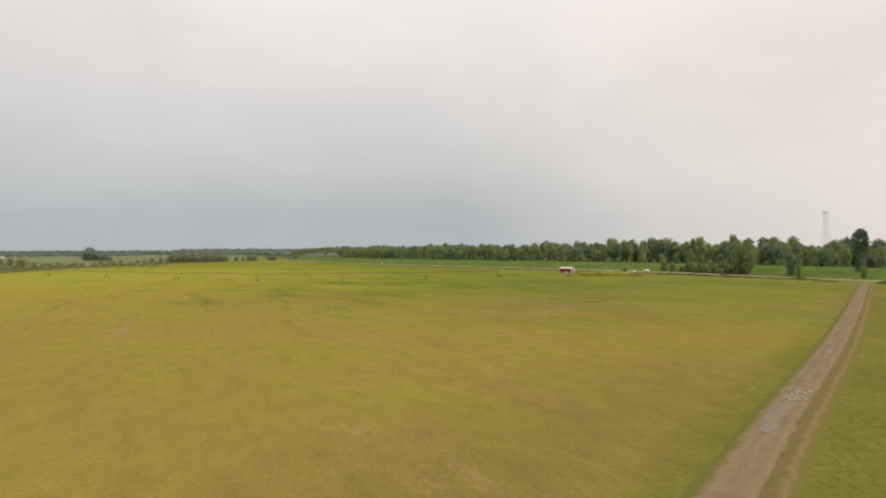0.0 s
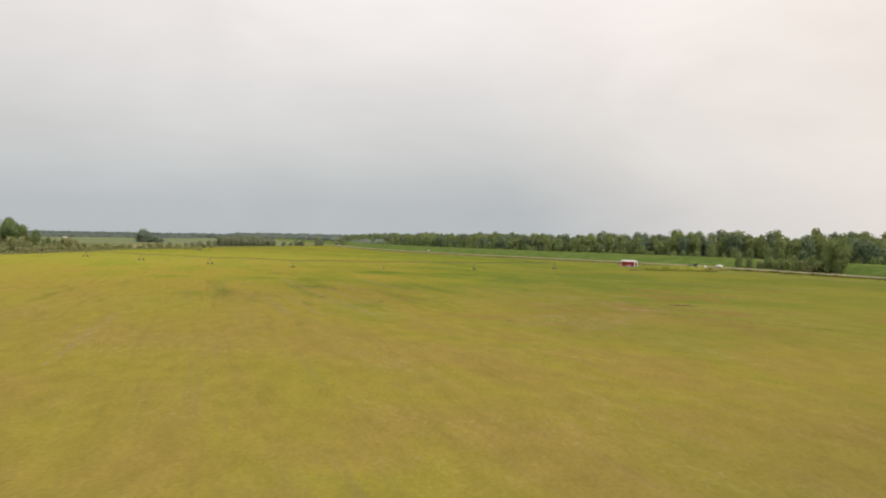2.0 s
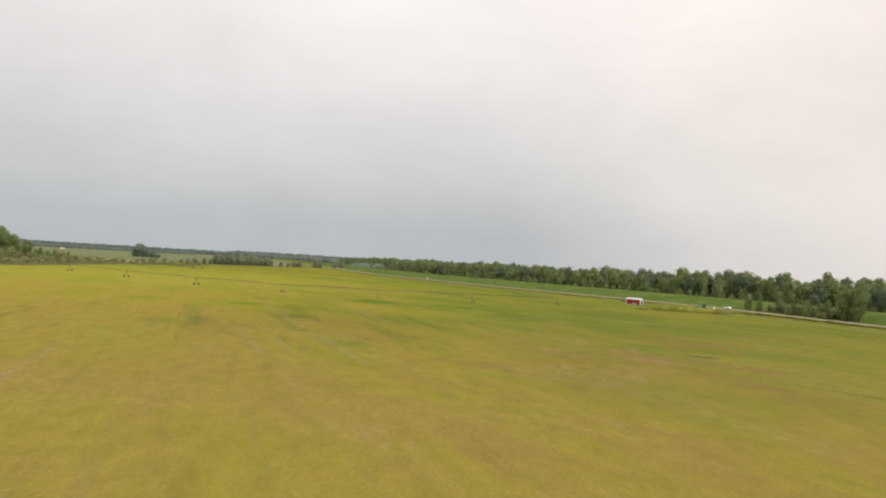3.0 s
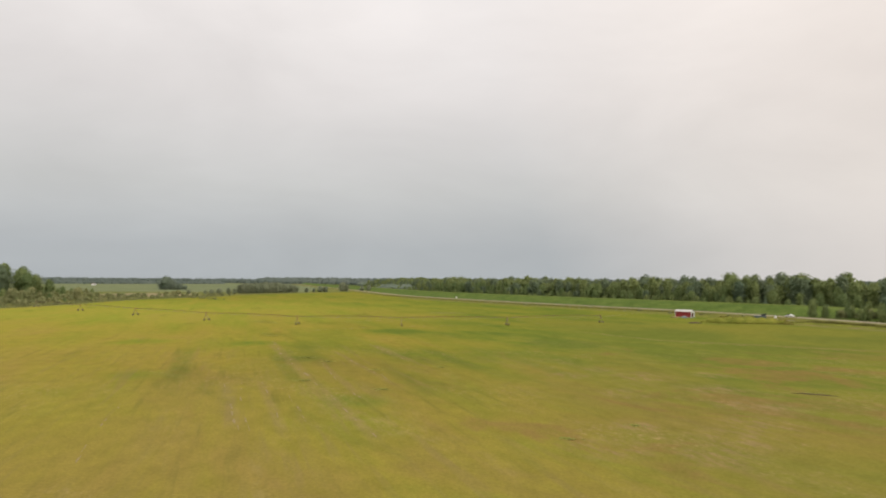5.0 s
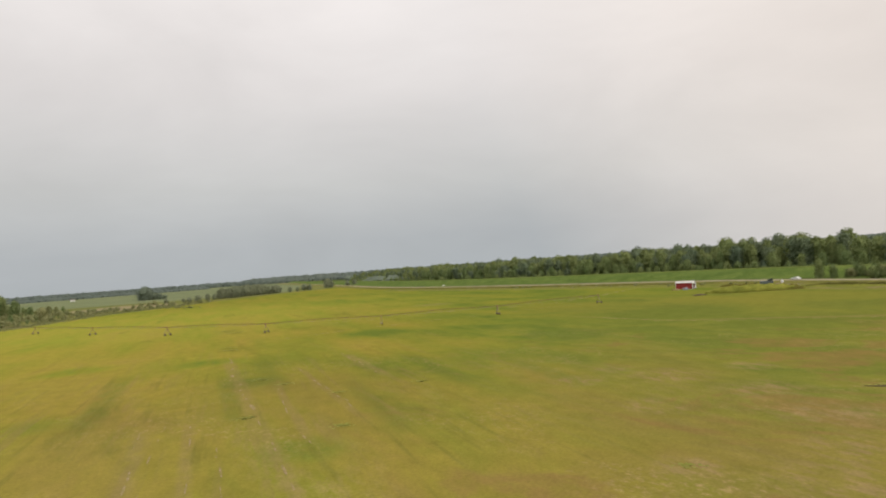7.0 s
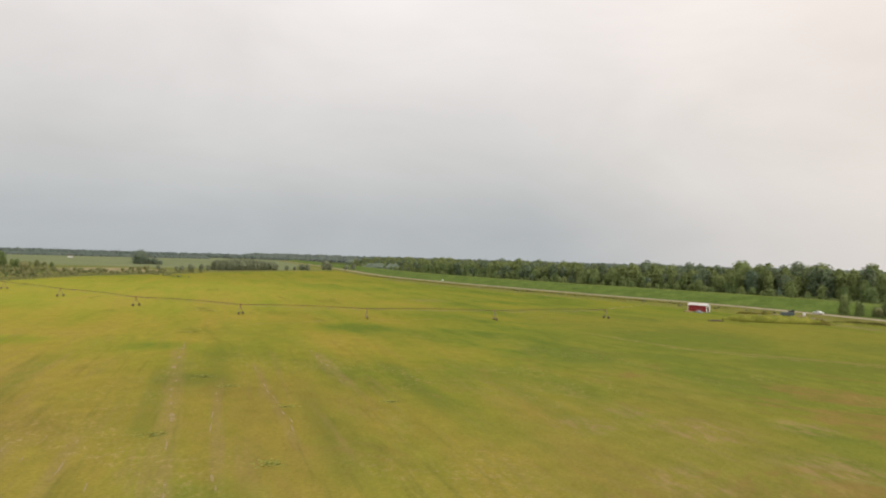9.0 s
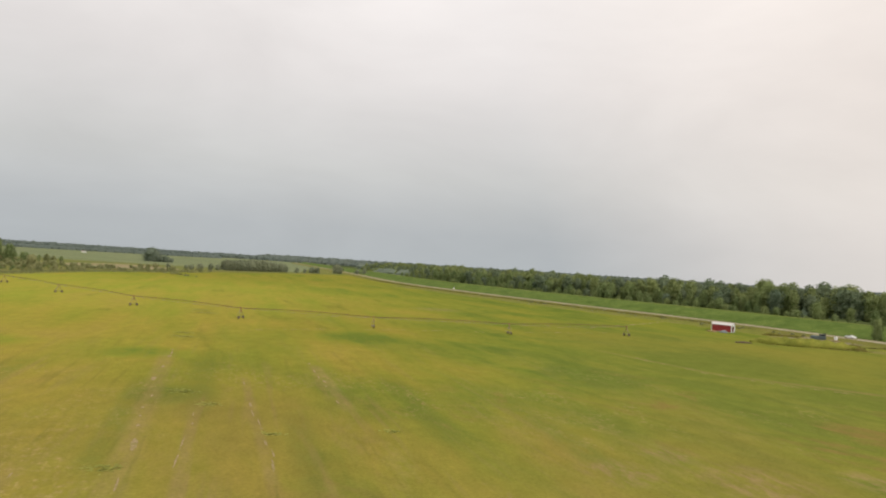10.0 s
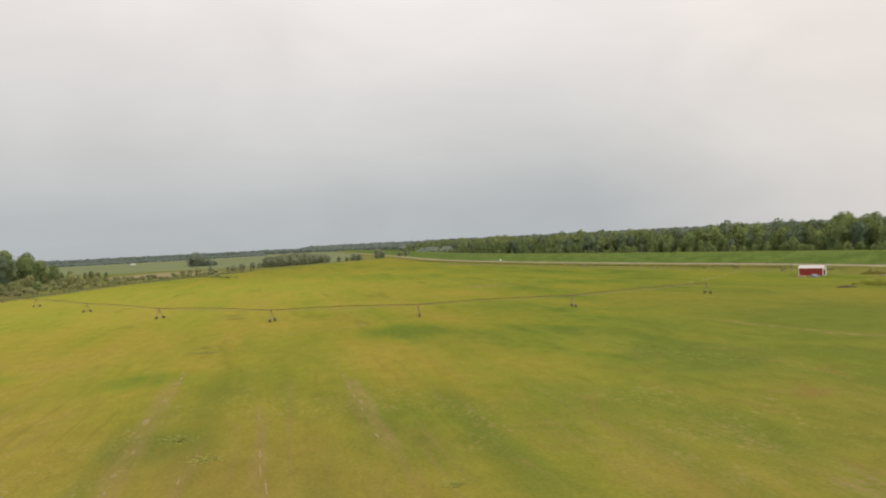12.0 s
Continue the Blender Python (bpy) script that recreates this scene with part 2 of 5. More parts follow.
    # dark edge of the greener stand
    col = m.mix(m.calc("MULTIPLY", m.band(x, y, 57, 154, 88, 122, 1.6), m.step(ragged, 0.34, 0.60, 0.2, 0.75)), col, (0.112, 0.118, 0.028))
    # duller, browner stand in one wide stretch
    col = m.mix(m.calc("MULTIPLY", m.spot(x, y, -34, 190, 46), m.step(mottle, 0.40, 0.62, 0.14, 0.48)), col, (0.205, 0.160, 0.046))
    # duller stand towards the dirt track
    col = m.mix(m.calc("MULTIPLY", m.calc("MULTIPLY", m.step(belt, 44, 14, 0.0, 0.6), m.step(belt, 4, 12)), m.step(y, 110, 55)), col, (0.180, 0.144, 0.042))
    # fresh green strip along the track
    strip_d = m.calc("ADD", belt, around(ragged, 4.5))
    col = m.mix(m.calc("MULTIPLY", m.step(strip_d, 12.5, 7.0, 0.0, 0.72), m.step(y, 125, 75, 0.25, 1.0)), col, (0.136, 0.138, 0.028))
    # warm brown blotches and straw lying in flecks
    tan = m.calc("MULTIPLY", m.step(m.noise(0.05, 6, (1.0, 0.5, 1), ROW + 14, 0.65, 1.2), 0.52, 0.66), m.step(tuft, 0.30, 0.60, 0.35, 1.0))
    col = m.mix(m.calc("MULTIPLY", tan, m.calc("MULTIPLY", m.calc("MULTIPLY", m.step(x, -30, 25, 0.25, 0.75), m.step(x, 120, 60, 0.25, 1.0)), m.calc("MULTIPLY", m.step(y, 265, 205, 0.10, 1.0), m.step(y, 100, 150, 0.35, 1.0)))), col, (0.228, 0.150, 0.054))
    straw = m.calc("MULTIPLY", m.step(fleck, 0.50, 0.66), m.step(m.noise(0.045, 4, (1.0, 0.6, 1), ROW + 14, 0.6, 0.8), 0.50, 0.64))
    col = m.mix(m.calc("MULTIPLY", straw, m.step(y, 300, 200, 0.10, 0.75)), col, (0.345, 0.258, 0.112))
    # colour multiplied lighter, green most, towards negative x
    lighter_left = m.calc("MULTIPLY", m.step(m.calc("ADD", x, around(mottle, 160)), 30, -200), m.calc("MULTIPLY", m.step(y, 40, 260, 0.35, 1.0), m.step(y, 720, 430)))
    col = m.mix(lighter_left, col, m.mix(1.0, col, (1.20, 1.29, 1.16), "MULTIPLY"))
    lush = m.step(m.noise(0.075, 5, (1.0, 0.22, 1), ROW, 0.62, 0.6), 0.56, 0.72)
    col = m.mix(m.calc("MULTIPLY", lush, m.calc("MULTIPLY", m.step(x, 20, -10, 0.45, 1.0), m.step(y, 90, 180, 0.15, 0.42))), col, (0.096, 0.126, 0.024))
    lines = m.calc("MULTIPLY", m.step(rows, 0.50, 0.68), m.step(strip, 0.42, 0.60))
    col = m.mix(m.calc("MULTIPLY", lines, m.calc("MULTIPLY", m.step(y, 330, 150, 0.10, 0.50), m.step(x, 60, -5, 0.35, 1.0))), col, (0.245, 0.180, 0.070))
    shade_lines = m.calc("MULTIPLY", m.step(rows, 0.46, 0.32), m.step(strip, 0.58, 0.42))
    col = m.mix(m.calc("MULTIPLY", shade_lines, m.calc("MULTIPLY", m.calc("MULTIPLY", m.step(y, 330, 170, 0.08, 0.40), m.step(y, 110, 170, 0.4, 1.0)), m.step(x, 60, -5, 0.35, 1.0))), col, (0.130, 0.138, 0.029))
    # slightly browner stand on one side
    col = m.mix(m.calc("MULTIPLY", m.step(x, 15, -15), m.calc("MULTIPLY", m.step(y, 160, 200), m.step(y, 360, 300))), col, m.mix(1.0, col, (1.0, 0.955, 0.97), "MULTIPLY"))
    # a more even stand in the far half
    calm = m.calc("MULTIPLY", m.step(x, 5, 60), m.calc("MULTIPLY", m.step(y, 95, 150), m.step(y, 420, 330)))
    col = m.mix(m.calc("MULTIPLY", calm, 0.42), col, m.mix(m.calc("MAXIMUM", greener, lusher), (0.200, 0.164, 0.043), (0.172, 0.174, 0.037)))
    # brown and straw coloured patches
    mid = m.calc("MULTIPLY", m.step(y, 285, 225), m.step(y, 110, 150))
    col = m.mix(m.calc("MULTIPLY", m.calc("MULTIPLY", tan, mid), m.step(x, -5, 30, 0.0, 0.55)), col, (0.222, 0.142, 0.050))
    col = m.mix(m.calc("MULTIPLY", m.calc("MULTIPLY", straw, mid), m.step(x, -5, 20, 0.0, 0.55)), col, (0.345, 0.255, 0.110))
    for sx, sy, r in ((35, 196, 9), (27, 176, 6), (45, 167, 9), (17, 141, 7), (28, 205, 5), (23, 152, 5), (-18, 434, 16), (50, 200, 6), (33, 146, 8), (40, 154, 8), (28, 138, 6), (20, 196, 6), (44, 182, 8)):
        col = m.mix(m.calc("MULTIPLY", m.spot(x, y, sx, sy, r), m.step(ragged, 0.44, 0.62, 0.05, 0.75)), col, (0.285, 0.205, 0.095))
    col = m.mix(1.0, col, m.ramp(tuft, [(0.3, (0.86, 0.86, 0.85)), (0.7, (1.08, 1.07, 1.03))]), "MULTIPLY")
    col = m.mix(1.0, col, m.ramp(fine, [(0.3, (0.82, 0.82, 0.82)), (0.7, (1.14, 1.14, 1.12))]), "MULTIPLY")
    m.bump(m.calc("ADD", tuft, m.calc("MULTIPLY", fine, 0.3)), 0.4, 0.2)
    return m.done(col)


def rough_ground(name, a, b, c, scale=0.08, bump=0.5):
    m = Nodes(name, 1.0, 0.0, 0.03)
    broad, mid, fine = m.noise(scale * 0.3, 4, warp=0.5), m.noise(scale, 6, rough=0.65), m.noise(scale * 22, 5, rough=0.7)
    col = m.ramp(m.calc("ADD", m.calc("MULTIPLY", broad, 0.5), m.calc("MULTIPLY", mid, 0.5)), [(0.36, a), (0.5, b), (0.64, c)])
    col = m.mix(1.0, col, m.ramp(fine, [(0.3, (0.72, 0.72, 0.72)), (0.7, (1.25, 1.25, 1.2))]), "MULTIPLY")
    m.bump(m.calc("ADD", mid, m.calc("MULTIPLY", fine, 0.4)), bump, 0.4)
    return m.done(col)


def leaf_mat(name, dark, mid, light):
    """Leaves that let part of the light through."""
    m = Nodes(name, 0.8, 0.0, 0.08)
    tone_ = m.calc("ADD", m.calc("MULTIPLY", m.chance("island"), 0.40), m.calc("ADD", m.calc("MULTIPLY", m.chance(), 0.40), m.calc("ADD", m.calc("MULTIPLY", m.noise(0.25, 3), 0.2), m.calc("MULTIPLY", m.noise(0.07, 2), 0.3))))
    colour = m.ramp(tone_, [(0.25, dark), (0.62, mid), (0.98, light)])
    thin = m.n.new("ShaderNodeBsdfTranslucent")
    m.l.new(colour, thin.inputs["Color"])
    both = m.n.new("ShaderNodeMixShader")
    both.inputs[0].default_value = 0.22
    m.l.new(m.b.outputs[0], both.inputs[1])
    m.l.new(thin.outputs[0], both.inputs[2])
    m.l.new(both.outputs[0], m.n["Material Output"].inputs["Surface"])
    return m.done(colour)


def broken_soil(name, soil, soil_light, plant_a, plant_b, scale, lo, hi):
    """Bare soil with plants growing through it in patches."""
    m = Nodes(name, 1.0, 0.0, 0.02)
    mask, grain, fine = m.noise(scale, 5, rough=0.65), m.noise(scale * 2.3, 5, rough=0.7), m.noise(scale * 14, 4)
    col = m.mix(m.step(mask, lo, hi), m.ramp(grain, [(0.35, plant_a), (0.65, plant_b)]), m.ramp(grain, [(0.35, soil), (0.65, soil_light)]))
    col = m.mix(1.0, col, m.ramp(fine, [(0.3, (0.82, 0.82, 0.82)), (0.7, (1.16, 1.16, 1.14))]), "MULTIPLY")
    m.bump(m.calc("ADD", mask, m.calc("MULTIPLY", fine, 0.4)), 0.5, 0.15)
    return m.done(col)


def track_soil():
    """Packed dirt between worn edges: the look changes across the track."""
    m = Nodes("packed_dirt", 1.0, 0.0, 0.03)
    uv = m.n.new("ShaderNodeUVMap")
    uv.uv_map = "across"
    parts = m.n.new("ShaderNodeSeparateXYZ")
    m.l.new(uv.outputs[0], parts.inputs[0])
    slow, quick, fine = m.noise(0.35, 4, rough=0.6), m.noise(1.6, 5, rough=0.7), m.noise(7.0, 4, rough=0.7)
    drag = m.noise(0.8, 4, (1.0, 0.12, 1), -39, 0.65)
    shift = m.calc("ADD", m.calc("MULTIPLY", m.calc("SUBTRACT", slow, 0.5), 1.1), m.calc("MULTIPLY", m.calc("SUBTRACT", quick, 0.5), 1.2))
    a = m.calc("DIVIDE", m.calc("ADD", m.calc("ADD", parts.outputs[0], shift), 5.0), 10.0)
    col = m.ramp(a, [(0.11, (0.152, 0.142, 0.027)), (0.19, (0.168, 0.136, 0.038)), (0.225, (0.238, 0.170, 0.078)), (0.27, (0.168, 0.128, 0.046)),
                     (0.335, (0.172, 0.135, 0.058)), (0.37, (0.236, 0.176, 0.096)), (0.44, (0.198, 0.142, 0.084)), (0.50, (0.214, 0.158, 0.095)), (0.57, (0.196, 0.140, 0.082)), (0.632, (0.240, 0.176, 0.092)),
                     (0.665, (0.180, 0.140, 0.056)), (0.70, (0.132, 0.124, 0.032)), (0.78, (0.140, 0.138, 0.028))])
    worn = m.calc("MULTIPLY", m.step(a, 0.34, 0.42), m.step(a, 0.66, 0.60))
    col = m.mix(m.calc("MULTIPLY", worn, m.step(drag, 0.42, 0.62, 0.0, 0.55)), col, (0.258, 0.194, 0.122))
    col = m.mix(m.calc("MULTIPLY", worn, m.step(slow, 0.50, 0.36, 0.0, 0.35)), col, (0.160, 0.112, 0.062))
    tuft = m.calc("MULTIPLY", m.step(quick, 0.52, 0.62), m.step(worn, 0.9, 0.3, 0.0, 0.55))
    col = m.mix(tuft, col, (0.128, 0.118, 0.034))
    col = m.mix(1.0, col, m.ramp(fine, [(0.3, (0.84, 0.84, 0.84)), (0.7, (1.15, 1.15, 1.13))]), "MULTIPLY")
    m.bump(m.calc("ADD", quick, m.calc("MULTIPLY", fine, 0.4)), 0.5, 0.12)
    return m.done(col)


CROP = crop_field()
DIRT = track_soil()
ROUGH = rough_ground("rough_grass", (0.095, 0.125, 0.03), (0.15, 0.16, 0.04), (0.23, 0.20, 0.07))
# green crop, its colour paled and greyed to include distance haze
MEADOW = rough_ground("far_green_crop_with_haze", (0.140, 0.166, 0.084), (0.165, 0.188, 0.094), (0.198, 0.210, 0.106), 0.02)
SAND = rough_ground("pale_bare_soil", (0.20, 0.165, 0.085), (0.26, 0.215, 0.115), (0.31, 0.26, 0.15), 0.12)
WEED_SOIL = rough_ground("weedy_ground", (0.10, 0.11, 0.03), (0.15, 0.15, 0.04), (0.22, 0.20, 0.07), 0.15)
LEVEE = rough_ground("levee_grass", (0.066, 0.102, 0.022), (0.097, 0.140, 0.030), (0.136, 0.176, 0.042), 0.28, 0.8)
CREST = rough_ground("crest_grass", (0.120, 0.146, 0.034), (0.150, 0.172, 0.040), (0.185, 0.198, 0.054), 0.3, 0.5)
VERGE = rough_ground("dry_verge_grass", (0.105, 0.112, 0.024), (0.150, 0.145, 0.032), (0.195, 0.172, 0.050), 0.12)
GRAVEL = rough_ground("pale_gravel", (0.255, 0.215, 0.145), (0.305, 0.262, 0.182), (0.355, 0.312, 0.228), 0.3, 0.2)
RUT = broken_soil("dry_rut_soil", (0.265, 0.198, 0.098), (0.325, 0.250, 0.135), (0.22, 0.18, 0.06), (0.26, 0.21, 0.08), 0.8, 0.40, 0.60)
MARGIN = broken_soil("rough_field_margin", (0.180, 0.148, 0.058), (0.225, 0.185, 0.080), (0.125, 0.140, 0.027), (0.190, 0.185, 0.036), 0.07, 0.50, 0.68)
WOODLAND = rough_ground("woodland_floor", (0.045, 0.062, 0.020), (0.062, 0.080, 0.024), (0.085, 0.102, 0.030), 0.15)
GREENER = rough_ground("fresh_grass", (0.122, 0.124, 0.022), (0.158, 0.148, 0.027), (0.202, 0.172, 0.038), 0.07, 0.12)
STONE = rough_ground("broken_limestone", (0.27, 0.22, 0.15), (0.34, 0.28, 0.20), (0.42, 0.36, 0.27), 1.5, 0.4)
PUDDLE = rough_ground("drying_mud", (0.195, 0.158, 0.112), (0.225, 0.185, 0.135), (0.26, 0.215, 0.16), 0.5, 0.1)
LEAF = leaf_mat("tree_leaves", (0.138, 0.188, 0.076), (0.188, 0.236, 0.090), (0.258, 0.290, 0.110))
LEAF_DARK = leaf_mat("dark_tree_leaves", (0.120, 0.162, 0.104), (0.150, 0.194, 0.114), (0.192, 0.230, 0.128))
# bluish grey of distance haze mixed into the leaf colour of the horizon woods
LEAF_FAR_HAZE = leaf_mat("distant_leaves_with_haze", (0.114, 0.140, 0.120), (0.131, 0.157, 0.132), (0.150, 0.174, 0.142))
# air haze painted into the base colour: paler, greyer leaves for far trees
LEAF_HAZE = leaf_mat("far_leaves_painted_haze", (0.178, 0.202, 0.128), (0.210, 0.232, 0.142), (0.246, 0.262, 0.160))
LEAF_HAZE_DARK = leaf_mat("dark_leaves_painted_haze", (0.150, 0.182, 0.132), (0.172, 0.206, 0.146), (0.200, 0.230, 0.162))
SHRUB = leaf_mat("shrub_leaves", (0.182, 0.200, 0.088), (0.232, 0.240, 0.104), (0.290, 0.284, 0.130))
TALL_GRASS = leaf_mat("tall_grass", (0.20, 0.195, 0.042), (0.255, 0.24, 0.054), (0.32, 0.28, 0.08))
BARK = plain("bark", (0.10, 0.075, 0.05), (0.20, 0.16, 0.115), 2.0, 0.95, 0, 0.6)
RUST = plain("rusted_galvanised_pipe", (0.10, 0.062, 0.04), (0.20, 0.125, 0.075), 1.5, 0.7, 0.3)
GALV = plain("weathered_galvanised_steel", (0.20, 0.16, 0.13), (0.32, 0.27, 0.22), 2.0, 0.55, 0.5)
ORANGE = plain("orange_primer_steel", (0.24, 0.12, 0.07), (0.32, 0.17, 0.10), 2.0, 0.6)
TYRE = plain("dusty_black_rubber", (0.075, 0.060, 0.044), (0.120, 0.098, 0.072), 5.0, 0.9)
RED = plain("red_painted_boards", (0.30, 0.036, 0.038), (0.39, 0.058, 0.056), 0.8, 0.6)
WHITE = plain("white_painted_metal", (0.72, 0.71, 0.69), (0.82, 0.81, 0.79), 0.7, 0.45)
ROOF = plain("weathered_white_roofing", (0.52, 0.48, 0.46), (0.62, 0.58, 0.55), 0.9, 0.55)
SLATE = plain("grey_green_machine_paint", (0.085, 0.112, 0.112), (0.130, 0.158, 0.154), 1.5, 0.5)
BLUE = plain("faded_grey_tarpaulin", (0.19, 0.205, 0.22), (0.28, 0.29, 0.30), 2.0, 0.6)
BLACK = plain("black_steel", (0.02, 0.02, 0.022), (0.045, 0.045, 0.05), 4.0, 0.5)
CONCRETE = plain("weathered_concrete", (0.36, 0.34, 0.31), (0.50, 0.48, 0.44), 2.0, 0.85, 0, 0.3)
GLASS = plain("dark_car_glass", (0.02, 0.025, 0.03), (0.03, 0.035, 0.04), 1.0, 0.08)
GREY_TIMBER = plain("weathered_grey_timber", (0.26, 0.26, 0.24), (0.36, 0.35, 0.33), 1.0, 0.8)
STEEL_PALE = plain("pale_galvanised_lattice_steel", (0.58, 0.58, 0.57), (0.70, 0.70, 0.68), 1.0, 0.5)


# ---- mesh helpers ----
def mesh_of(bm, name, material, smooth=False):
    me = bpy.data.meshes.new(name)
    bm.normal_update()
    bm.to_mesh(me)
    bm.free()
    me.materials.append(material)
    if smooth:
        me.polygons.foreach_set("use_smooth", [True] * len(me.polygons))
    return me


def part(name, bm, material, parent, label="", smooth=False):
    """Links a bmesh, or a finished mesh, as one object under a thing or a part."""
    ob = new(name, bm if isinstance(bm, bpy.types.Mesh) else mesh_of(bm, name, material, smooth))
    ob.parent = parent
    return tagged(ob, label)


def thing(name, place, label, category, group="", kind=""):
    ob = new(name)
    ob.matrix_world = place
    ob.empty_display_size = 0.3
    return tagged(ob, label, category, group, kind)


def box(bm, c, size, m=None, bevel=0.0):
    made = bmesh.ops.create_cube(bm, size=1.0, matrix=(m or Matrix.Identity(4)) @ Matrix.Translation(c) @ Matrix.Diagonal((*size, 1)))
    if bevel:
        edges = list({e for v in made["verts"] for e in v.link_edges})
        bmesh.ops.bevel(bm, geom=edges, offset=bevel, segments=2, affect="EDGES", profile=0.6)
    return bm


def rod(bm, a, b, r, r2=None, sides=8):
    a, b = Vector(a), Vector(b)
    d = b - a
    m = Matrix.Translation((a + b) / 2) @ d.to_track_quat("Z", "Y").to_matrix().to_4x4()
    bmesh.ops.create_cone(bm, cap_ends=True, segments=sides, radius1=r, radius2=r if r2 is None else r2, depth=d.length, matrix=m)
    return bm


def tube(bm, points, r, sides=8):
    """One closed pipe through the points."""
    pts = [Vector(p) for p in points]
    rings = []
    for i, p in enumerate(pts):
        d = (pts[min(i + 1, len(pts) - 1)] - pts[max(i - 1, 0)]).normalized()
        m = d.to_track_quat("Z", "Y").to_matrix()
        rings.append([bm.verts.new(p + m @ Vector((r * math.cos(2 * math.pi * k / sides), r * math.sin(2 * math.pi * k / sides), 0))) for k in range(sides)])
    for a, b in zip(rings, rings[1:]):
        for k in range(sides):
            bm.faces.new((a[k], a[(k + 1) % sides], b[(k + 1) % sides], b[k]))
    bm.faces.new(rings[0][::-1]), bm.faces.new(rings[-1])
    return bm


def spline(points, step):
    """Catmull-Rom through the points, about every step metres."""
    p = [Vector(q) for q in points]
    p = [2 * p[0] - p[1], *p, 2 * p[-1] - p[-2]]
    made = []
    for i in range(1, len(p) - 2):
        n = max(1, int((p[i + 1] - p[i]).length / step))
        for k in range(n):
            t = k / n
            made.append(0.5 * (2 * p[i] + (p[i + 1] - p[i - 1]) * t + (2 * p[i - 1] - 5 * p[i] + 4 * p[i + 1] - p[i + 2]) * t * t + (3 * p[i] - p[i - 1] - 3 * p[i + 1] + p[i + 2]) * t ** 3))
    return [*made, p[-2]]


def sideways(line, off):
    """The line moved sideways by off metres, to its left."""
    moved = []
    for i, q in enumerate(line):
        d = (line[min(i + 1, len(line) - 1)] - line[max(i - 1, 0)]).normalized()
        moved.append(Vector((q.x - d.y * off, q.y + d.x * off)))
    return moved


def ribbon(name, line, profile, material, label, category, wobble=0.0, kind="structure", taper=0):
    """A band along a line: profile gives (sideways, height) from edge to edge."""
    bm = bmesh.new()
    rows = []
    rails = [sideways(line, off) for off, _ in profile]
    fall = [min(1.0, i / taper, (len(line) - 1 - i) / taper) if taper else 1.0 for i in range(len(line))]
    for j, (_, z) in enumerate(profile):
        edge = j in (0, len(profile) - 1)
        sway = lambda q, s: wobble * (0.7 * noise.noise((q.x * 0.30, q.y * 0.30, s)) + 0.5 * noise.noise((q.x * 1.1, q.y * 1.1, s))) if edge else 0
        rows.append([bm.verts.new((q.x + sway(q, 7.0 * j), q.y + sway(q, 3.0 + j), z * fall[i] + (0.0 if edge else 0.12 * max(0, min(1, z - 0.25)) * noise.noise((q.x * 0.05, q.y * 0.05, j))))) for i, q in enumerate(rails[j])])
    for a, b in zip(rows, rows[1:]):
        for i in range(len(line) - 1):
            bm.faces.new((a[i], b[i], b[i + 1], a[i + 1]))
    bmesh.ops.recalc_face_normals(bm, faces=bm.faces)
    bm.normal_update()
    if sum(f.normal.z for f in bm.faces) < 0:
        bmesh.ops.reverse_faces(bm, faces=bm.faces)
    across = {v: (off, i) for (off, _), row in zip(profile, rows) for i, v in enumerate(row)}
    layer = bm.loops.layers.uv.new("across")
    for f in bm.faces:
        for c in f.loops:
            c[layer].uv = across[c.vert]
    return tagged(new(name, mesh_of(bm, name, material, True)), label, category, kind=kind)


def patch(name, points, z, material, label, category, kind="structure"):
    """A flat, slightly raised piece of ground with the given outline."""
    bm = bmesh.new()
    f = bm.faces.new([bm.verts.new((x, y, z)) for x, y in points])
    bm.normal_update()
    if f.normal.z < 0:
        bmesh.ops.reverse_faces(bm, faces=[f])
    bmesh.ops.triangulate(bm, faces=bm.faces[:])
    return tagged(new(name, mesh_of(bm, name, material)), label, category, kind=kind)


# ---- ground ----
V2 = lambda *pts: [Vector(p) for p in pts]
ROAD = spline(V2((-760, 2600), (-400, 1650), (-222, 1180), (-108, 870), (-27, 714), (40, 614), (90, 546), (131, 493), (161, 444), (182, 396), (200, 345), (221, 290), (258, 225), (330, 130), (450, -20), (610, -220)), 8)
LEFT = spline(V2((-345, -300), (-330, 150), (-300, 400), (-298, 500), (-312, 590), (-300, 670), (-282, 780), (-252, 900), (-218, 1010), (-196, 1075)), 20)
DIRT_LINE = spline(V2((-120, -140), (-30.9, -29.8), (21.8, 34.05), (35.5, 50.75), (59.15, 78.5), (81.8, 105.7), (120.2, 152.8), (160, 202.3), (200.5, 252.5), (219, 276)), 0.8)

bm = bmesh.new()
bmesh.ops.create_grid(bm, x_segments=90, y_segments=90, size=4600)
tagged(new("ground", mesh_of(bm, "ground", ROUGH)), "flat rough grassland reaching to the horizon", "ground", kind="structure")

field_edge = [tuple(q) for q in LEFT] + [tuple(q) for q in sideways(ROAD, -14) if 268 < q.y < 1072] + [tuple(q) for q in sideways(DIRT_LINE, 1.9)[::-12] if q.y < 262] + [(-200, -300)]
patch("crop_field", field_edge, 0.05, CROP, "flat ripening yellow-green crop field with bare streaks", "field")
patch("far_field", [(-3900, 1700), (-2200, 1150), (-1000, 860), (-640, 870), (-500, 925), (-380, 955), (-262, 1010), (-330, 1300), (-520, 2300), (-900, 2900), (-2600, 3300)], 0.06, MEADOW, "far green crop field beyond the weeds", "field")
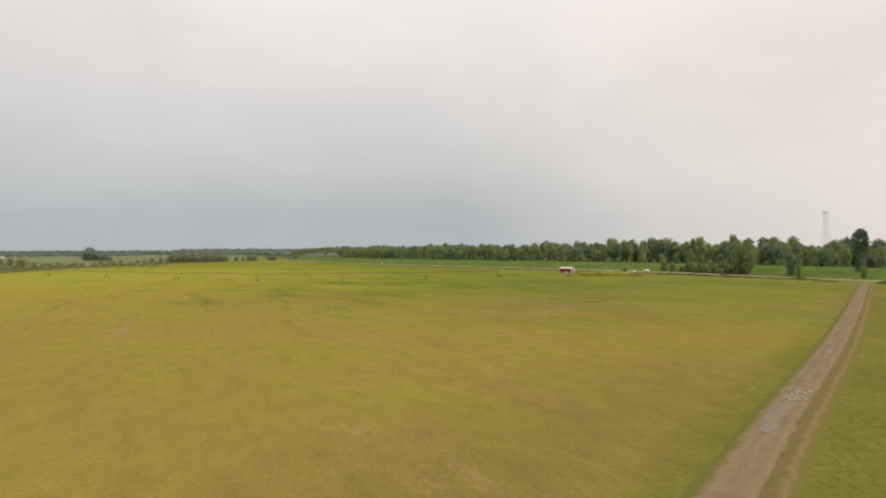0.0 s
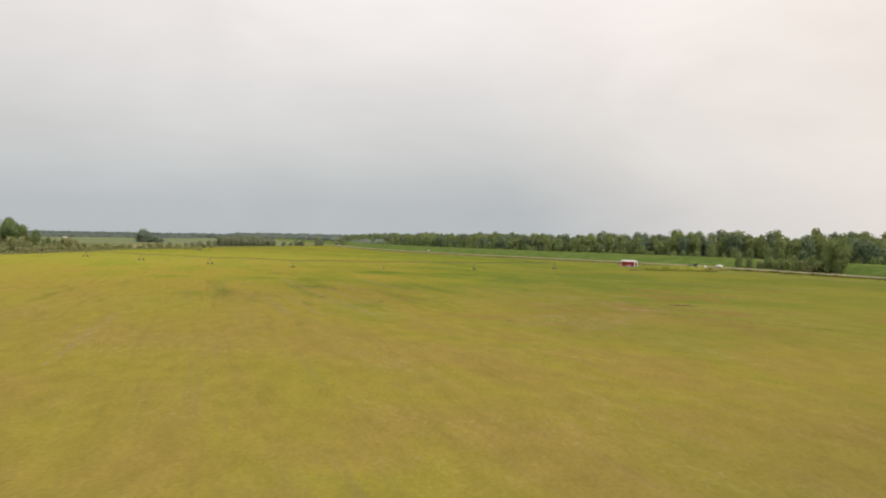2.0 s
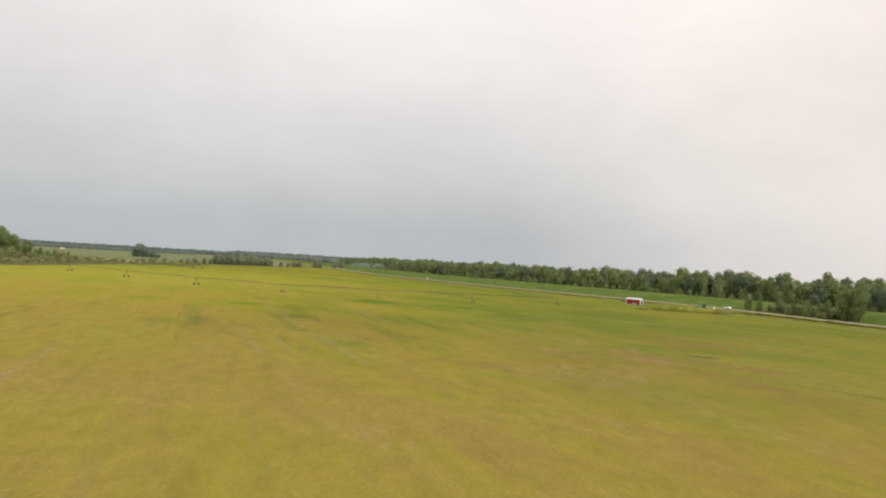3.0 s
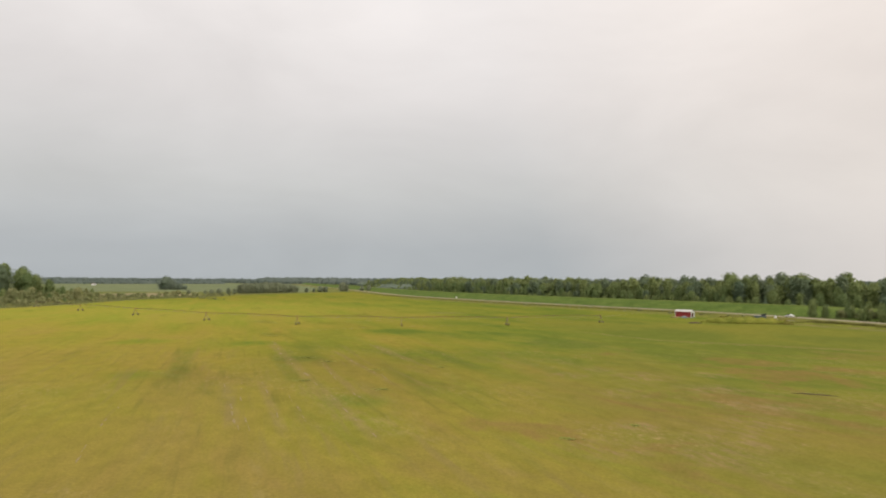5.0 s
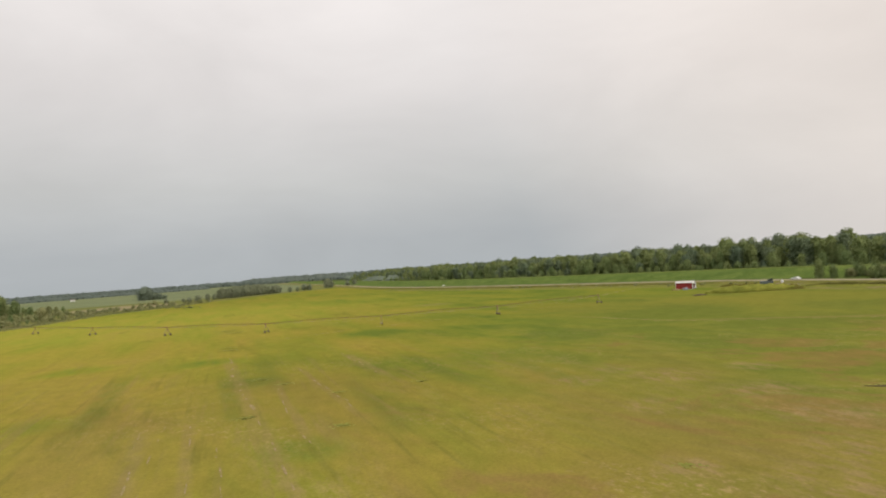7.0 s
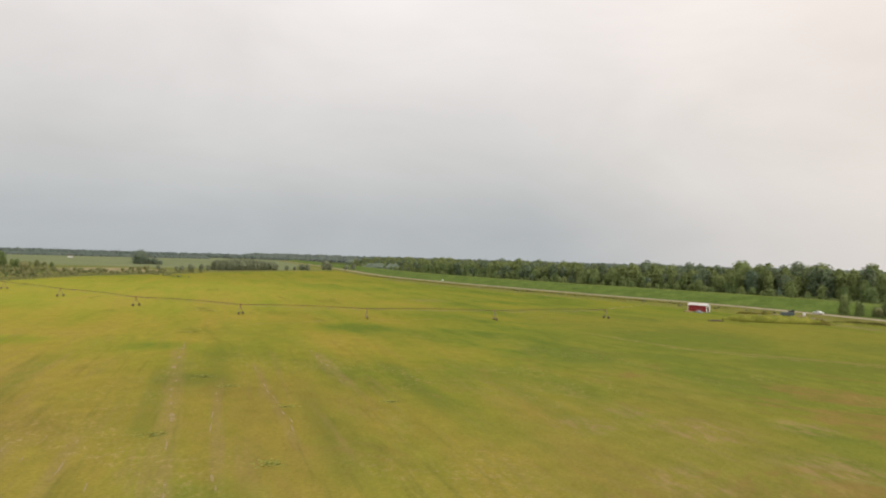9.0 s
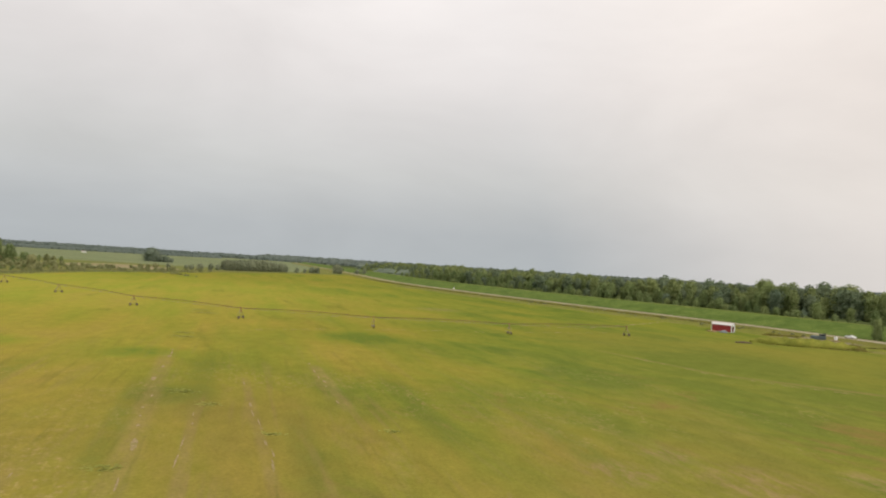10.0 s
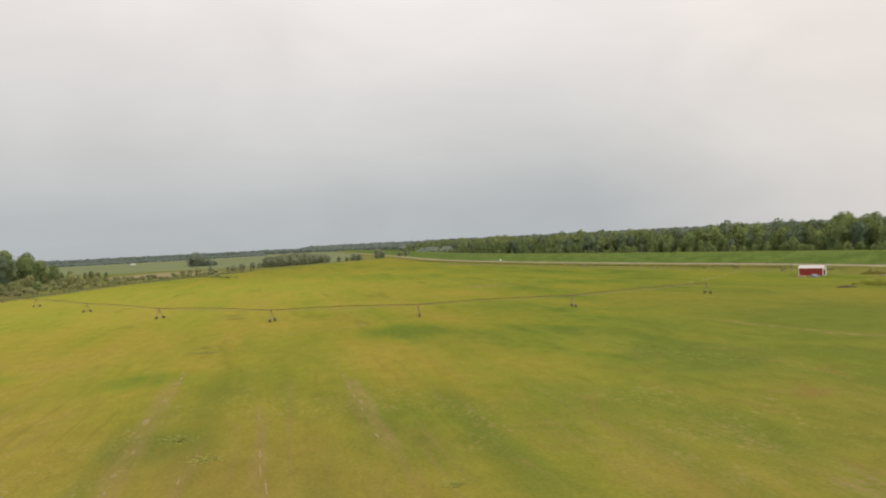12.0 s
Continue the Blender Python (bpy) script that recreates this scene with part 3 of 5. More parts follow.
patch("sand_strip", [(-455, 790), (-430, 740), (-385, 690), (-350, 665), (-326, 672), (-312, 715), (-322, 780), (-352, 822), (-400, 852), (-440, 850)], 0.10, SAND, "pale bare soil strip beside the crop", "bare soil")
ribbon("weed_strip", LEFT[:-8], [(3, 0.03), (8, 0.35), (20, 0.5), (34, 0.3), (46, 0.08)], WEED_SOIL, "weedy strip along the crop's edge", "weeds", 3)
ribbon("grass_plot", sideways(DIRT_LINE, 0), [(-60, 0.05), (-34, 0.09), (-3.3, 0.08)], GREENER, "fresh green grass beside the dirt track", "grass", 0.6)
ribbon("track_verge", DIRT_LINE, [(-4.2, 0.04), (-3.4, 0.12), (-1.8, 0.12), (-1.4, 0.01), (1.1, 0.01), (1.4, 0.11), (1.8, 0.105), (2.5, 0.07)], DIRT, "dry grassy edge of the dirt track", "verge", 0.5)
ribbon("dirt_track", DIRT_LINE, [(-1.55, 0.10), (-1.15, 0.17), (-0.6, 0.14), (0.0, 0.185), (0.6, 0.14), (1.15, 0.17), (1.55, 0.10)], DIRT, "rutted brown dirt track across the fields", "track", 0.25)
ribbon("field_margin", [q for q in ROAD if 250 < q.y < 760], [(-46, 0.035), (-38, 0.085), (-28, 0.10), (-20, 0.14), (-15, 0.10)], MARGIN, "rough weedy margin between crop and road", "margin", 9)
ribbon("road_verge", ROAD, [(-24, 0.02), (-19, 0.22), (-12, 0.45), (-5.6, 0.55), (5.6, 0.55), (9, 0.3), (12, 0.1)], VERGE, "dry grass verge along the gravel road", "verge", 3)
patch("gravel_yard", [(132, 397), (140, 393), (150, 391), (160, 392), (168, 398), (170, 408), (162, 418), (151, 421), (141, 416), (134, 408)], 0.17, rough_ground("trodden_yard_gravel", (0.19, 0.16, 0.115), (0.24, 0.205, 0.15), (0.29, 0.25, 0.19), 0.3), "trodden gravel yard beside the road", "yard")
ribbon("road", ROAD, [(-4.4, 0.52), (-3.6, 0.68), (0, 0.76), (3.6, 0.68), (4.4, 0.52)], GRAVEL, "pale gravel road along the levee", "road", 0.6)
ribbon("levee", ROAD, [(9, 0.04), (13, 0.5), (26, 3.0), (36, 5.0), (39, 5.35), (44, 5.35), (47, 5.0), (62, 2.0), (74, 0.05)], LEVEE, "long green grass levee behind the road", "levee", 1.5)
ribbon("wood_floor", ROAD, [(68, 0.03), (76, 0.07), (100, 0.09), (150, 0.08), (300, 0.05)], WOODLAND, "shaded green undergrowth below the wood", "undergrowth", 3)
ribbon("levee_crest", ROAD, [(38.6, 5.33), (39.4, 5.48), (41.5, 5.52), (43.6, 5.48), (44.4, 5.33)], CREST, "mown pale grass along the levee's crest", "levee", 0.5)
ACCESS = spline(V2((-60, 352), (-30, 366), (2, 376), (26, 377), (44, 383), (75, 423), (97, 455), (117, 482), (128, 494)), 4)


def rut(points, width, seed, cover=0.6, label="broken dry wheel rut through the crop"):
    """Short ragged pieces of bare soil in a line, with gaps where the crop stands."""
    r_ = random.Random(seed)
    line = spline(V2(*points), 0.6)
    bm_ = bmesh.new()
    i = 0
    while i < len(line) - 3:
        n = r_.randint(3, 9)
        piece = line[i:i + n]
        shift, wide = r_.uniform(-0.45, 0.45) * width, width * r_.uniform(0.25, 0.75)
        left, right = sideways(piece, shift + wide / 2), sideways(piece, shift - wide / 2)
        pairs = []
        for k in range(len(piece)):
            f = k / max(1, len(piece) - 1)
            taper = 0.12 + 0.88 * math.sin(math.pi * min(1, max(0, f))) ** 0.6
            mid = (left[k] + right[k]) / 2
            a, c = mid + (left[k] - mid) * taper * r_.uniform(0.6, 1.2), mid + (right[k] - mid) * taper * r_.uniform(0.6, 1.2)
            pairs.append((bm_.verts.new((a.x, a.y, 0.062 + 0.004 * (i % 5))), bm_.verts.new((c.x, c.y, 0.062 + 0.004 * (i % 5)))))
        for (a, c), (a2, c2) in zip(pairs, pairs[1:]):
            bm_.faces.new((a, c, c2, a2))
        i += max(2, int(n * r_.uniform(1.0, 1.5) * (1.0 if r_.random() < cover else 2.6)))
    bm_.normal_update()
    bmesh.ops.reverse_faces(bm_, faces=[f for f in bm_.faces if f.normal.z < 0])
    return tagged(new("wheel_rut", mesh_of(bm_, "wheel_rut", RUT)), label, "rut", kind="structure")


rut([(46, 298), (58, 279), (72, 268), (94, 258), (122, 246)], 1.5, 1, 0.85)
rut([(-62, 256), (-59, 250), (-47, 222), (-40, 207), (-35, 197), (-30, 187), (-24, 174)], 1.3, 2)
rut([(-36, 231), (-31, 220), (-22, 201), (-17, 191), (-12, 178)], 0.6, 3)
rut([(-30, 251), (-27, 244), (-18, 223), (-14, 214)], 1.0, 4)
rut([(-33, 207), (-31, 202), (-23, 181), (-17, 168)], 0.5, 5)
rut([(-44, 179), (-39, 168), (-34, 158), (-28, 145)], 0.5, 6, 0.5)
rut([(-42, 182), (-36.5, 168), (-31, 155), (-26, 144)], 0.4, 7, 0.5)
rut([(-37.6, 181), (-31, 166), (-24.4, 150), (-21, 142)], 0.5, 8, 0.5)
rut([(-29, 169), (-24, 158), (-18.7, 146)], 0.4, 9, 0.5)
rut([(-28, 182), (-20, 165), (-12.4, 148), (-8, 138)], 0.5, 10, 0.4)
rut([(-44, 96), (-50, 112), (-56, 130), (-63, 148)], 0.6, 11, 0.4)
rut([(-39, 130), (-46, 146), (-53, 163)], 0.5, 12, 0.4)
rut([(-60, 300), (-30, 322), (10, 342), (52, 368)], 1.4, 13, 0.7, "faint dry track beside the irrigation pivot")
rut([tuple(q) for q in ACCESS[::3]], 2.6, 14, 0.95, "faint dry wheel path from crop to road")
rut([tuple(q) for q in ACCESS[-24::3]], 2.2, 15, 0.95, "faint dry wheel path from crop to road")


# ---- trees ----
def leaf_quads(rng_, pos, out, size):
    """One bent leaf spray at every place, facing roughly outwards and up. Rows of four corners."""
    n = len(pos)
    a = out + rng_.normal(size=(n, 3)) * 0.55 + np.array((0, 0, 0.25))
    a /= np.linalg.norm(a, axis=1)[:, None]
    u = np.cross(a, rng_.normal(size=(n, 3)))
    u /= np.linalg.norm(u, axis=1)[:, None] + 1e-9
    w = np.cross(a, u)
    s = size * rng_.uniform(0.5, 1.25, n)[:, None]
    return np.stack([pos - u * s, pos - w * s * 0.6 + a * s * 0.25, pos + u * s, pos + w * s * 0.7 - a * s * 0.2], 1).reshape(-1, 3)


def leaf_crown(seed, blobs, leaves, size, unit, core=0.70):
    """A crown of leaf sprays round uneven, closed clumps. blobs: (centre, radius). One mesh."""
    rng_ = np.random.default_rng(seed)
    bm = bmesh.new()
    for c, r in blobs:
        if r * 2 > size:
            made = bmesh.ops.create_icosphere(bm, subdivisions=1, radius=r * core, matrix=Matrix.Translation(c))
            for v in made["verts"]:
                v.co += (v.co - Vector(c)) * 0.5 * noise.noise(v.co * (0.9 / max(r, 0.2)) + Vector((seed, 0, 0)))
    me = bpy.data.meshes.new("crown")
    bm.to_mesh(me)
    verts = [v.co[:] for v in me.vertices]
    faces = [tuple(f.vertices) for f in me.polygons]
    bm.free()
    bpy.data.meshes.remove(me)
    for c, r in blobs:
        n = max(10, int(leaves * r * r / unit))
        d = rng_.normal(size=(n, 3))
        d /= np.linalg.norm(d, axis=1)[:, None]
        k = len(verts)
        verts.extend(leaf_quads(rng_, np.array(c) + d * (r * rng_.uniform(0.68, 1.24, n))[:, None], d, size).tolist())
        faces.extend([(k + 4 * i, k + 4 * i + 1, k + 4 * i + 2, k + 4 * i + 3) for i in range(n)])
    me = bpy.data.meshes.new("crown")
    me.from_pydata(verts, [], faces)
    return me


def tree_meshes(seed, height, width, low, material, leaves=3600, size=0.5, rough=1.0, peak=0.55, foot=0.45):
    """Trunk with limbs, and a lobed crown of many leaf sprays, for a tree of that height.
    low: where its leaves begin; peak: where the crown is widest, as shares of the height; foot: its breadth at the bottom."""
    rng_ = random.Random(seed)
    lean = Vector((rng_.uniform(-0.06, 0.06), rng_.uniform(-0.06, 0.06), 0))
    bm = bmesh.new()
    knots = [Vector((0, 0, -0.3))]
    for k in range(1, 6):
        z = height * 0.86 * k / 5
        knots.append(Vector((lean.x * z + rng_.uniform(-0.2, 0.2), lean.y * z + rng_.uniform(-0.2, 0.2), z)))
    r0 = height * 0.016
    for k, (a, b) in enumerate(zip(knots, knots[1:])):
        rod(bm, a, b, r0 * (1 - k * 0.18), r0 * (1 - (k + 1) * 0.18), 7)

    def reach(f, ang):
        """How far the crown reaches at a share f of its height, to that side."""
        belly = foot + (1 - foot) * (f / peak) ** 0.7 if f < peak else max(0.0, 1 - ((f - peak) / (1 - peak)) ** 2.2) ** 0.55
        p = Vector((math.cos(ang), math.sin(ang), f * height / width * 1.6))
        lobes = 1 + rough * (0.45 * noise.noise(p * 1.5 + Vector((seed * 3.7, 0, 0))) + 0.32 * noise.noise(p * 3.6 + Vector((0, seed * 2.3, 0))) + 0.12 * noise.noise(p * 8.5 + Vector((0, 0, seed))))
        return width * 0.5 * max(0.04, belly) * max(0.25, lobes)

    def place(f, ang, share):
        z = height * (low + (1 - low) * f)
        r = reach(f, ang) * share
        return (lean.x * z + math.cos(ang) * r, lean.y * z + math.sin(ang) * r, z)

    for k in range(14):
        f, ang = 0.08 + 0.80 * k / 13, k * 2.4
        base = knots[min(4, int((low + (1 - low) * f) * 0.7 * 5))]
        rod(bm, base, Vector(place(f, ang, 0.85)), r0 * 0.30, r0 * 0.06, 5)
    trunk = mesh_of(bm, "trunk", BARK, True)
    # closed inner mass, so that no light shows right through
    rings, sides = 9, 12
    verts = [place(0.06 + 0.86 * i / (rings - 1), 2 * math.pi * k / sides, 0.62) for i in range(rings) for k in range(sides)]
    faces = [(i * sides + k, i * sides + (k + 1) % sides, (i + 1) * sides + (k + 1) % sides, (i + 1) * sides + k) for i in range(rings - 1) for k in range(sides)]
    faces += [tuple(range(sides))[::-1], tuple(range((rings - 1) * sides, rings * sides))]
    gen = np.random.default_rng(seed)
    fs, angs, deep = 1 - gen.uniform(0, 1, leaves) ** 0.75, gen.uniform(0, 2 * math.pi, leaves), 1 - 0.42 * gen.uniform(0, 1, leaves) ** 1.7
    deep *= gen.uniform(0.90, 1.20, leaves)
    pos = np.array([place(f, a, d) for f, a, d in zip(fs.tolist(), angs.tolist(), deep.tolist())])
    way = np.stack([np.cos(angs), np.sin(angs), (fs - 0.35) * 1.3], 1)
    way /= np.linalg.norm(way, axis=1)[:, None]
    k = len(verts)
    verts.extend(leaf_quads(gen, pos, way, size).tolist())
    faces.extend([(k + 4 * i, k + 4 * i + 1, k + 4 * i + 2, k + 4 * i + 3) for i in range(leaves)])
    crown = bpy.data.meshes.new("crown")
    crown.from_pydata(verts, [], faces)
    crown.materials.append(material)
    return trunk, crown


def plant(name, meshes, x, y, z, s, turn, label, category, group, stretch_z=1.0):
    t = thing(name, pose(x, y, z, 0, 0, turn) @ Matrix.Diagonal((s, s, s * stretch_z, 1)), label, category, group)
    trunk, crown = meshes
    part("trunk", trunk, BARK, t)
    part("crown", crown, None, t)
    return t


KINDS = ((10, 0.05, LEAF, 1.2, 0.58), (8.5, 0.06, LEAF_DARK, 1.1, 0.66), (12.5, 0.05, LEAF, 1.4, 0.62), (8, 0.04, LEAF, 1.0, 0.55),
         (11, 0.08, LEAF_DARK, 1.4, 0.70), (9.5, 0.04, LEAF, 1.2, 0.52), (11.5, 0.06, LEAF_DARK, 1.3, 0.62), (8, 0.10, LEAF, 1.3, 0.70))
WOOD = [tree_meshes(10 + i, 25, w, low, m, 2800, 0.48, rough, peak) for i, (w, low, m, rough, peak) in enumerate(KINDS)]
REAR = [tree_meshes(30 + i, 25, w, 0.20, m, 800, 0.78, rough, peak)[1] for i, (w, low, m, rough, peak) in enumerate(KINDS)]
SMALL = [tree_meshes(40 + i, 9, w, low, m, 620, 0.38, 1.4, peak, 0.6) for i, (w, low, m, peak) in enumerate(((7, 0.02, SHRUB, 0.5), (5.2, 0.02, LEAF, 0.5), (8, 0.02, SHRUB, 0.6), (5, 0.02, LEAF, 0.4)))]
# rounded far trees; their leaf colours already hold the haze of distance
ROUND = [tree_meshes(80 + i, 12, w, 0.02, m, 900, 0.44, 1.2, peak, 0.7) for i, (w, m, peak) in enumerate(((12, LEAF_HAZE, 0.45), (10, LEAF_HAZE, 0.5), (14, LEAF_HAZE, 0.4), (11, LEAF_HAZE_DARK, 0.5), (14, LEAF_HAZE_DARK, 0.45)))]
LOW = [tree_meshes(60 + i, 3, w, 0.02, m, 240, 0.24, 1.5, 0.5, 0.8) for i, (w, m) in enumerate(((4.0, SHRUB), (3.2, SHRUB), (4.6, SHRUB)))]
rng = random.Random(5)


def along(line, distance):
    """The place and the way at that distance along a line."""
    for a, b in zip(line, line[1:]):
        d = (b - a).length
        if distance <= d:
            return a + (b - a) * (distance / d), (b - a) / d
        distance -= d
    return line[-1], (line[-1] - line[-2]).normalized()


def road_y(y):
    """How far along the road it reaches that y."""
    total = 0
    for a, b in zip(ROAD, ROAD[1:]):
        if b.y < y:
            return total
        total += (b - a).length
    return total


# the riverside wood behind the levee: low front trees, then taller rows; the rear rows are one mass
start, stop = road_y(1500), road_y(150)
rear_verts, rear_faces, rear_kinds = [], [], []
for row, (off, gap, tall, spread) in enumerate(((80, 9.0, 0.42, 0.14), (89, 7.6, 0.65, 0.16), (100, 6.8, 0.77, 0.15), (112, 7.2, 0.83, 0.16), (126, 7.6, 0.88, 0.18))):
    s = start
    while s < stop:
        q, d = along(ROAD, s)
        o = off + rng.uniform(-4, 4)
        x, y = q.x - d.y * o, q.y + d.x * o
        size = (tall + rng.uniform(-spread, spread)) * (1 + 0.12 * max(0, min(1, (600 - y) / 70)) - 0.20 * max(0, min(1, (505 - y) / 60)))
        # clearings in the front rows, where the wood behind shows
        clear = row < 2 and noise.noise((x * 0.012, y * 0.012, 3.0 + row)) > 0.22
        far_off = y > 1000 and row < 2
        if row >= 2 or far_off:
            k = rng.randrange(len(REAR))
            me = REAR[k]
            co = np.empty(len(me.vertices) * 3)
            me.vertices.foreach_get("co", co)
            co = co.reshape(-1, 3) * size
            c_, s_ = math.cos(s * 3.7), math.sin(s * 3.7)
            base = sum(len(v) for v in rear_verts)
            rear_verts.append(np.stack([co[:, 0] * c_ - co[:, 1] * s_ + x, co[:, 0] * s_ + co[:, 1] * c_ + y, co[:, 2]], 1))
            rear_faces.extend([tuple(base + i for i in f.vertices) for f in me.polygons])
            rear_kinds.extend([int(KINDS[k][2] is LEAF_DARK)] * len(me.polygons))
        elif not clear:
            plant("tree", WOOD[rng.choice((0, 2, 3, 5, 7, 0, 2, 4))], x, y, -0.3, size, rng.uniform(0, 360), "tall leafy green tree in the wood behind the levee", "tree", "riverside wood", rng.uniform(0.92, 1.08))
        s += gap * rng.uniform(0.7, 1.35) * (1.0 if y < 900 else 1.7)
me = bpy.data.meshes.new("wood_behind")
me.from_pydata(np.concatenate(rear_verts).tolist(), [], rear_faces)
me.materials.append(LEAF)
me.materials.append(LEAF_DARK)
me.polygons.foreach_set("material_index", rear_kinds)
tagged(new("wood_behind", me), "tall dense green wood behind the levee", "wood", kind="stuff")
plant("tree", WOOD[2], 197, 565, -0.3, 1.12, 60, "tall broad olive-green tree standing out of the wood", "tree", "riverside wood")
plant("tree", WOOD[0], 206, 558, -0.3, 1.02, 200, "tall broad olive-green tree standing out of the wood", "tree", "riverside wood")
# undergrowth at the wood's foot
s = start
while s < stop:
    q, d = along(ROAD, s)
    o = rng.uniform(72, 80)
    plant("shrub", SMALL[rng.choice((1, 3))], q.x - d.y * o, q.y + d.x * o, 0, rng.uniform(0.6, 1.15), rng.uniform(0, 360), "dense green shrub at the foot of the wood", "shrub", "wood undergrowth")
    s += rng.uniform(7, 13) * (1.0 if q.y < 800 else 1.8)
# trees between road and levee: two small ones, a thicket, then one tall tree
for x, y, s_, tall in ((185.5, 425, 1.0, 1.2), (188.5, 418, 0.8, 1.0)):
    plant("small_tree", SMALL[1], x, y, 0.2, s_, y * 7, "small upright green tree at the levee's foot", "tree", "roadside trees", tall)
for k in range(11):
    f = k / 10
    q, d = along(ROAD, road_y(398) + (road_y(354) - road_y(398)) * f)
    o = 15 + rng.uniform(-3, 5)
    plant("roadside_tree", WOOD[(0, 5, 2, 3)[k % 4]], q.x - d.y * o, q.y + d.x * o, -0.3, (0.33 + 0.12 * f) * rng.uniform(0.85, 1.15), 77 * k, "broad green tree at the levee's foot", "tree", "roadside trees")
    for e_ in range(3):
        w_, a_ = o + rng.uniform(-5, 3), rng.uniform(-3, 3)
        plant("shrub", SMALL[(k + e_) % 4], q.x - d.y * w_ + d.x * a_, q.y + d.x * w_ + d.y * a_, 0.1, rng.uniform(0.4, 0.8), 31 * k + 90 * e_, "leafy green shrub at the levee's foot", "shrub", "roadside shrubs")
plant("roadside_tree", WOOD[5], 209.5, 361, -0.3, 0.86, 30, "tall full-leaved tree at the levee's foot", "tree", "roadside trees", 1.05)
plant("roadside_tree", WOOD[0], 206, 365, -0.3, 0.66, 130, "broad green tree at the levee's foot", "tree", "roadside trees")
for x, y, s_ in ((287, 468, 1.0), (302, 457, 1.06), (294, 463, 0.92), (318, 430, 0.95)):
    plant("tree", WOOD[(2, 5, 0)[int(x) % 3]], x, y, -0.3, s_, x * 3, "tall rounded tree standing out of the wood", "tree", "riverside wood")
for y, h, o in ((324, 0.56, 17), (317, 0.3, 12), (288, 0.32, 14)):
    q, d = along(ROAD, road_y(y))
    plant("roadside_tree", WOOD[int(y) % 8], q.x - d.y * o, q.y + d.x * o, 0, h, y, "broad green tree at the levee's foot", "tree", "roadside trees")


def vine_tree(x, y):
    """A tall trunk wrapped in vines, whose crown forks round a gap and closes above it."""
    bm = bmesh.new()
    rod(bm, (0, 0, -0.3), (0.3, 0, 11), 0.55, 0.4)
    rod(bm, (0.3, 0, 11), (-2.6, 0.3, 19), 0.35, 0.15)
    rod(bm, (0.3, 0, 11), (3.0, -0.3, 20), 0.38, 0.15)
    rod(bm, (-2.6, 0.3, 19), (0.2, 0, 25), 0.15, 0.05)
    r_ = random.Random(3)
    blobs = [((r_.uniform(-0.9, 0.9) + 0.2, r_.uniform(-1, 1), z), r_.uniform(1.5, 2.3)) for z in np.arange(1.0, 14.5, 1.0).tolist()]
    for z, l, r in ((14.5, -1.0, 1.2), (16, -1.9, 2.0), (17.5, -2.6, 2.4), (19, -3.0, 2.6), (21, -3.1, 2.6), (23, -2.5, 2.2), (24.3, -1.2, 1.5), (25.0, 0.0, 0.8)):
        blobs += [((l, r_.uniform(-1, 1), z), r_.uniform(1.3, 1.7)), ((r, r_.uniform(-1, 1), z), r_.uniform(1.6, 2.3)), ((r + 0.9, r_.uniform(-1, 1), z - 0.4), r_.uniform(1.1, 1.5))]
    blobs += [((r_.uniform(-0.8, 0.4), r_.uniform(-0.8, 0.8), z), r_.uniform(1.9, 2.5)) for z in (15.2, 16.4, 17.6, 18.6, 19.3, 22.9, 23.6, 24.4, 25.0)]
    crown = leaf_crown(77, blobs, 60, 0.42, 2.2)
    crown.materials.append(LEAF_DARK)
    t = thing("vine_covered_tree", pose(x, y, 0, 0, 0, -38) @ Matrix.Diagonal((0.9, 0.9, 1.0, 1)), "tall vine-covered tree with a gap in its crown", "tree")
    part("trunk", bm, BARK, t, smooth=True)
    part("crown", crown, None, t)


vine_tree(245, 313)

# weedy left edge of the crop: low shrubs, small trees, a tall group beyond
for k in range(330):
    q, d = along(LEFT, rng.uniform(560, 1090))
    o = 4 + 96 * rng.random() ** 1.3
    if o > 22 and 680 < q.y < 840 and k % 4:
        continue
    plant("weed_bush", rng.choice(LOW), q.x - d.y * o, q.y + d.x * o, 0.1, rng.uniform(0.5, 1.3) + 0.006 * o, rng.uniform(0, 360), "low straggling green bush on the weedy strip", "bush", "weedy strip", rng.uniform(0.7, 1.2))
for k in range(46):
    f = rng.uniform(0, 1)
    x, y = -330 - 190 * f + rng.uniform(-26, 26), 500 + 270 * f + rng.uniform(-45, 45)
    if x > -440 and y > 680:
        continue
    plant("small_tree", rng.choice(SMALL), x, y, 0, rng.uniform(0.45, 1.15), rng.uniform(0, 360), "small open green tree in the weeds", "tree", "trees in the weeds", rng.uniform(0.9, 1.3))
for x, y, s in ((-440, 742, 0.85), (-455, 752, 1.0), (-468, 735, 0.9), (-500, 765, 0.95), (-462, 700, 0.8), (-452, 718, 0.75), (-512, 790, 1.0), (-536, 770, 0.9), (-480, 720, 0.95), (-495, 735, 1.0), (-520, 750, 1.0), (-475, 768, 0.8), (-448, 765, 0.8)):
    plant("small_tree", rng.choice(SMALL), x, y, 0, s, rng.uniform(0, 360), "small open green tree in the weeds", "tree", "trees in the weeds")
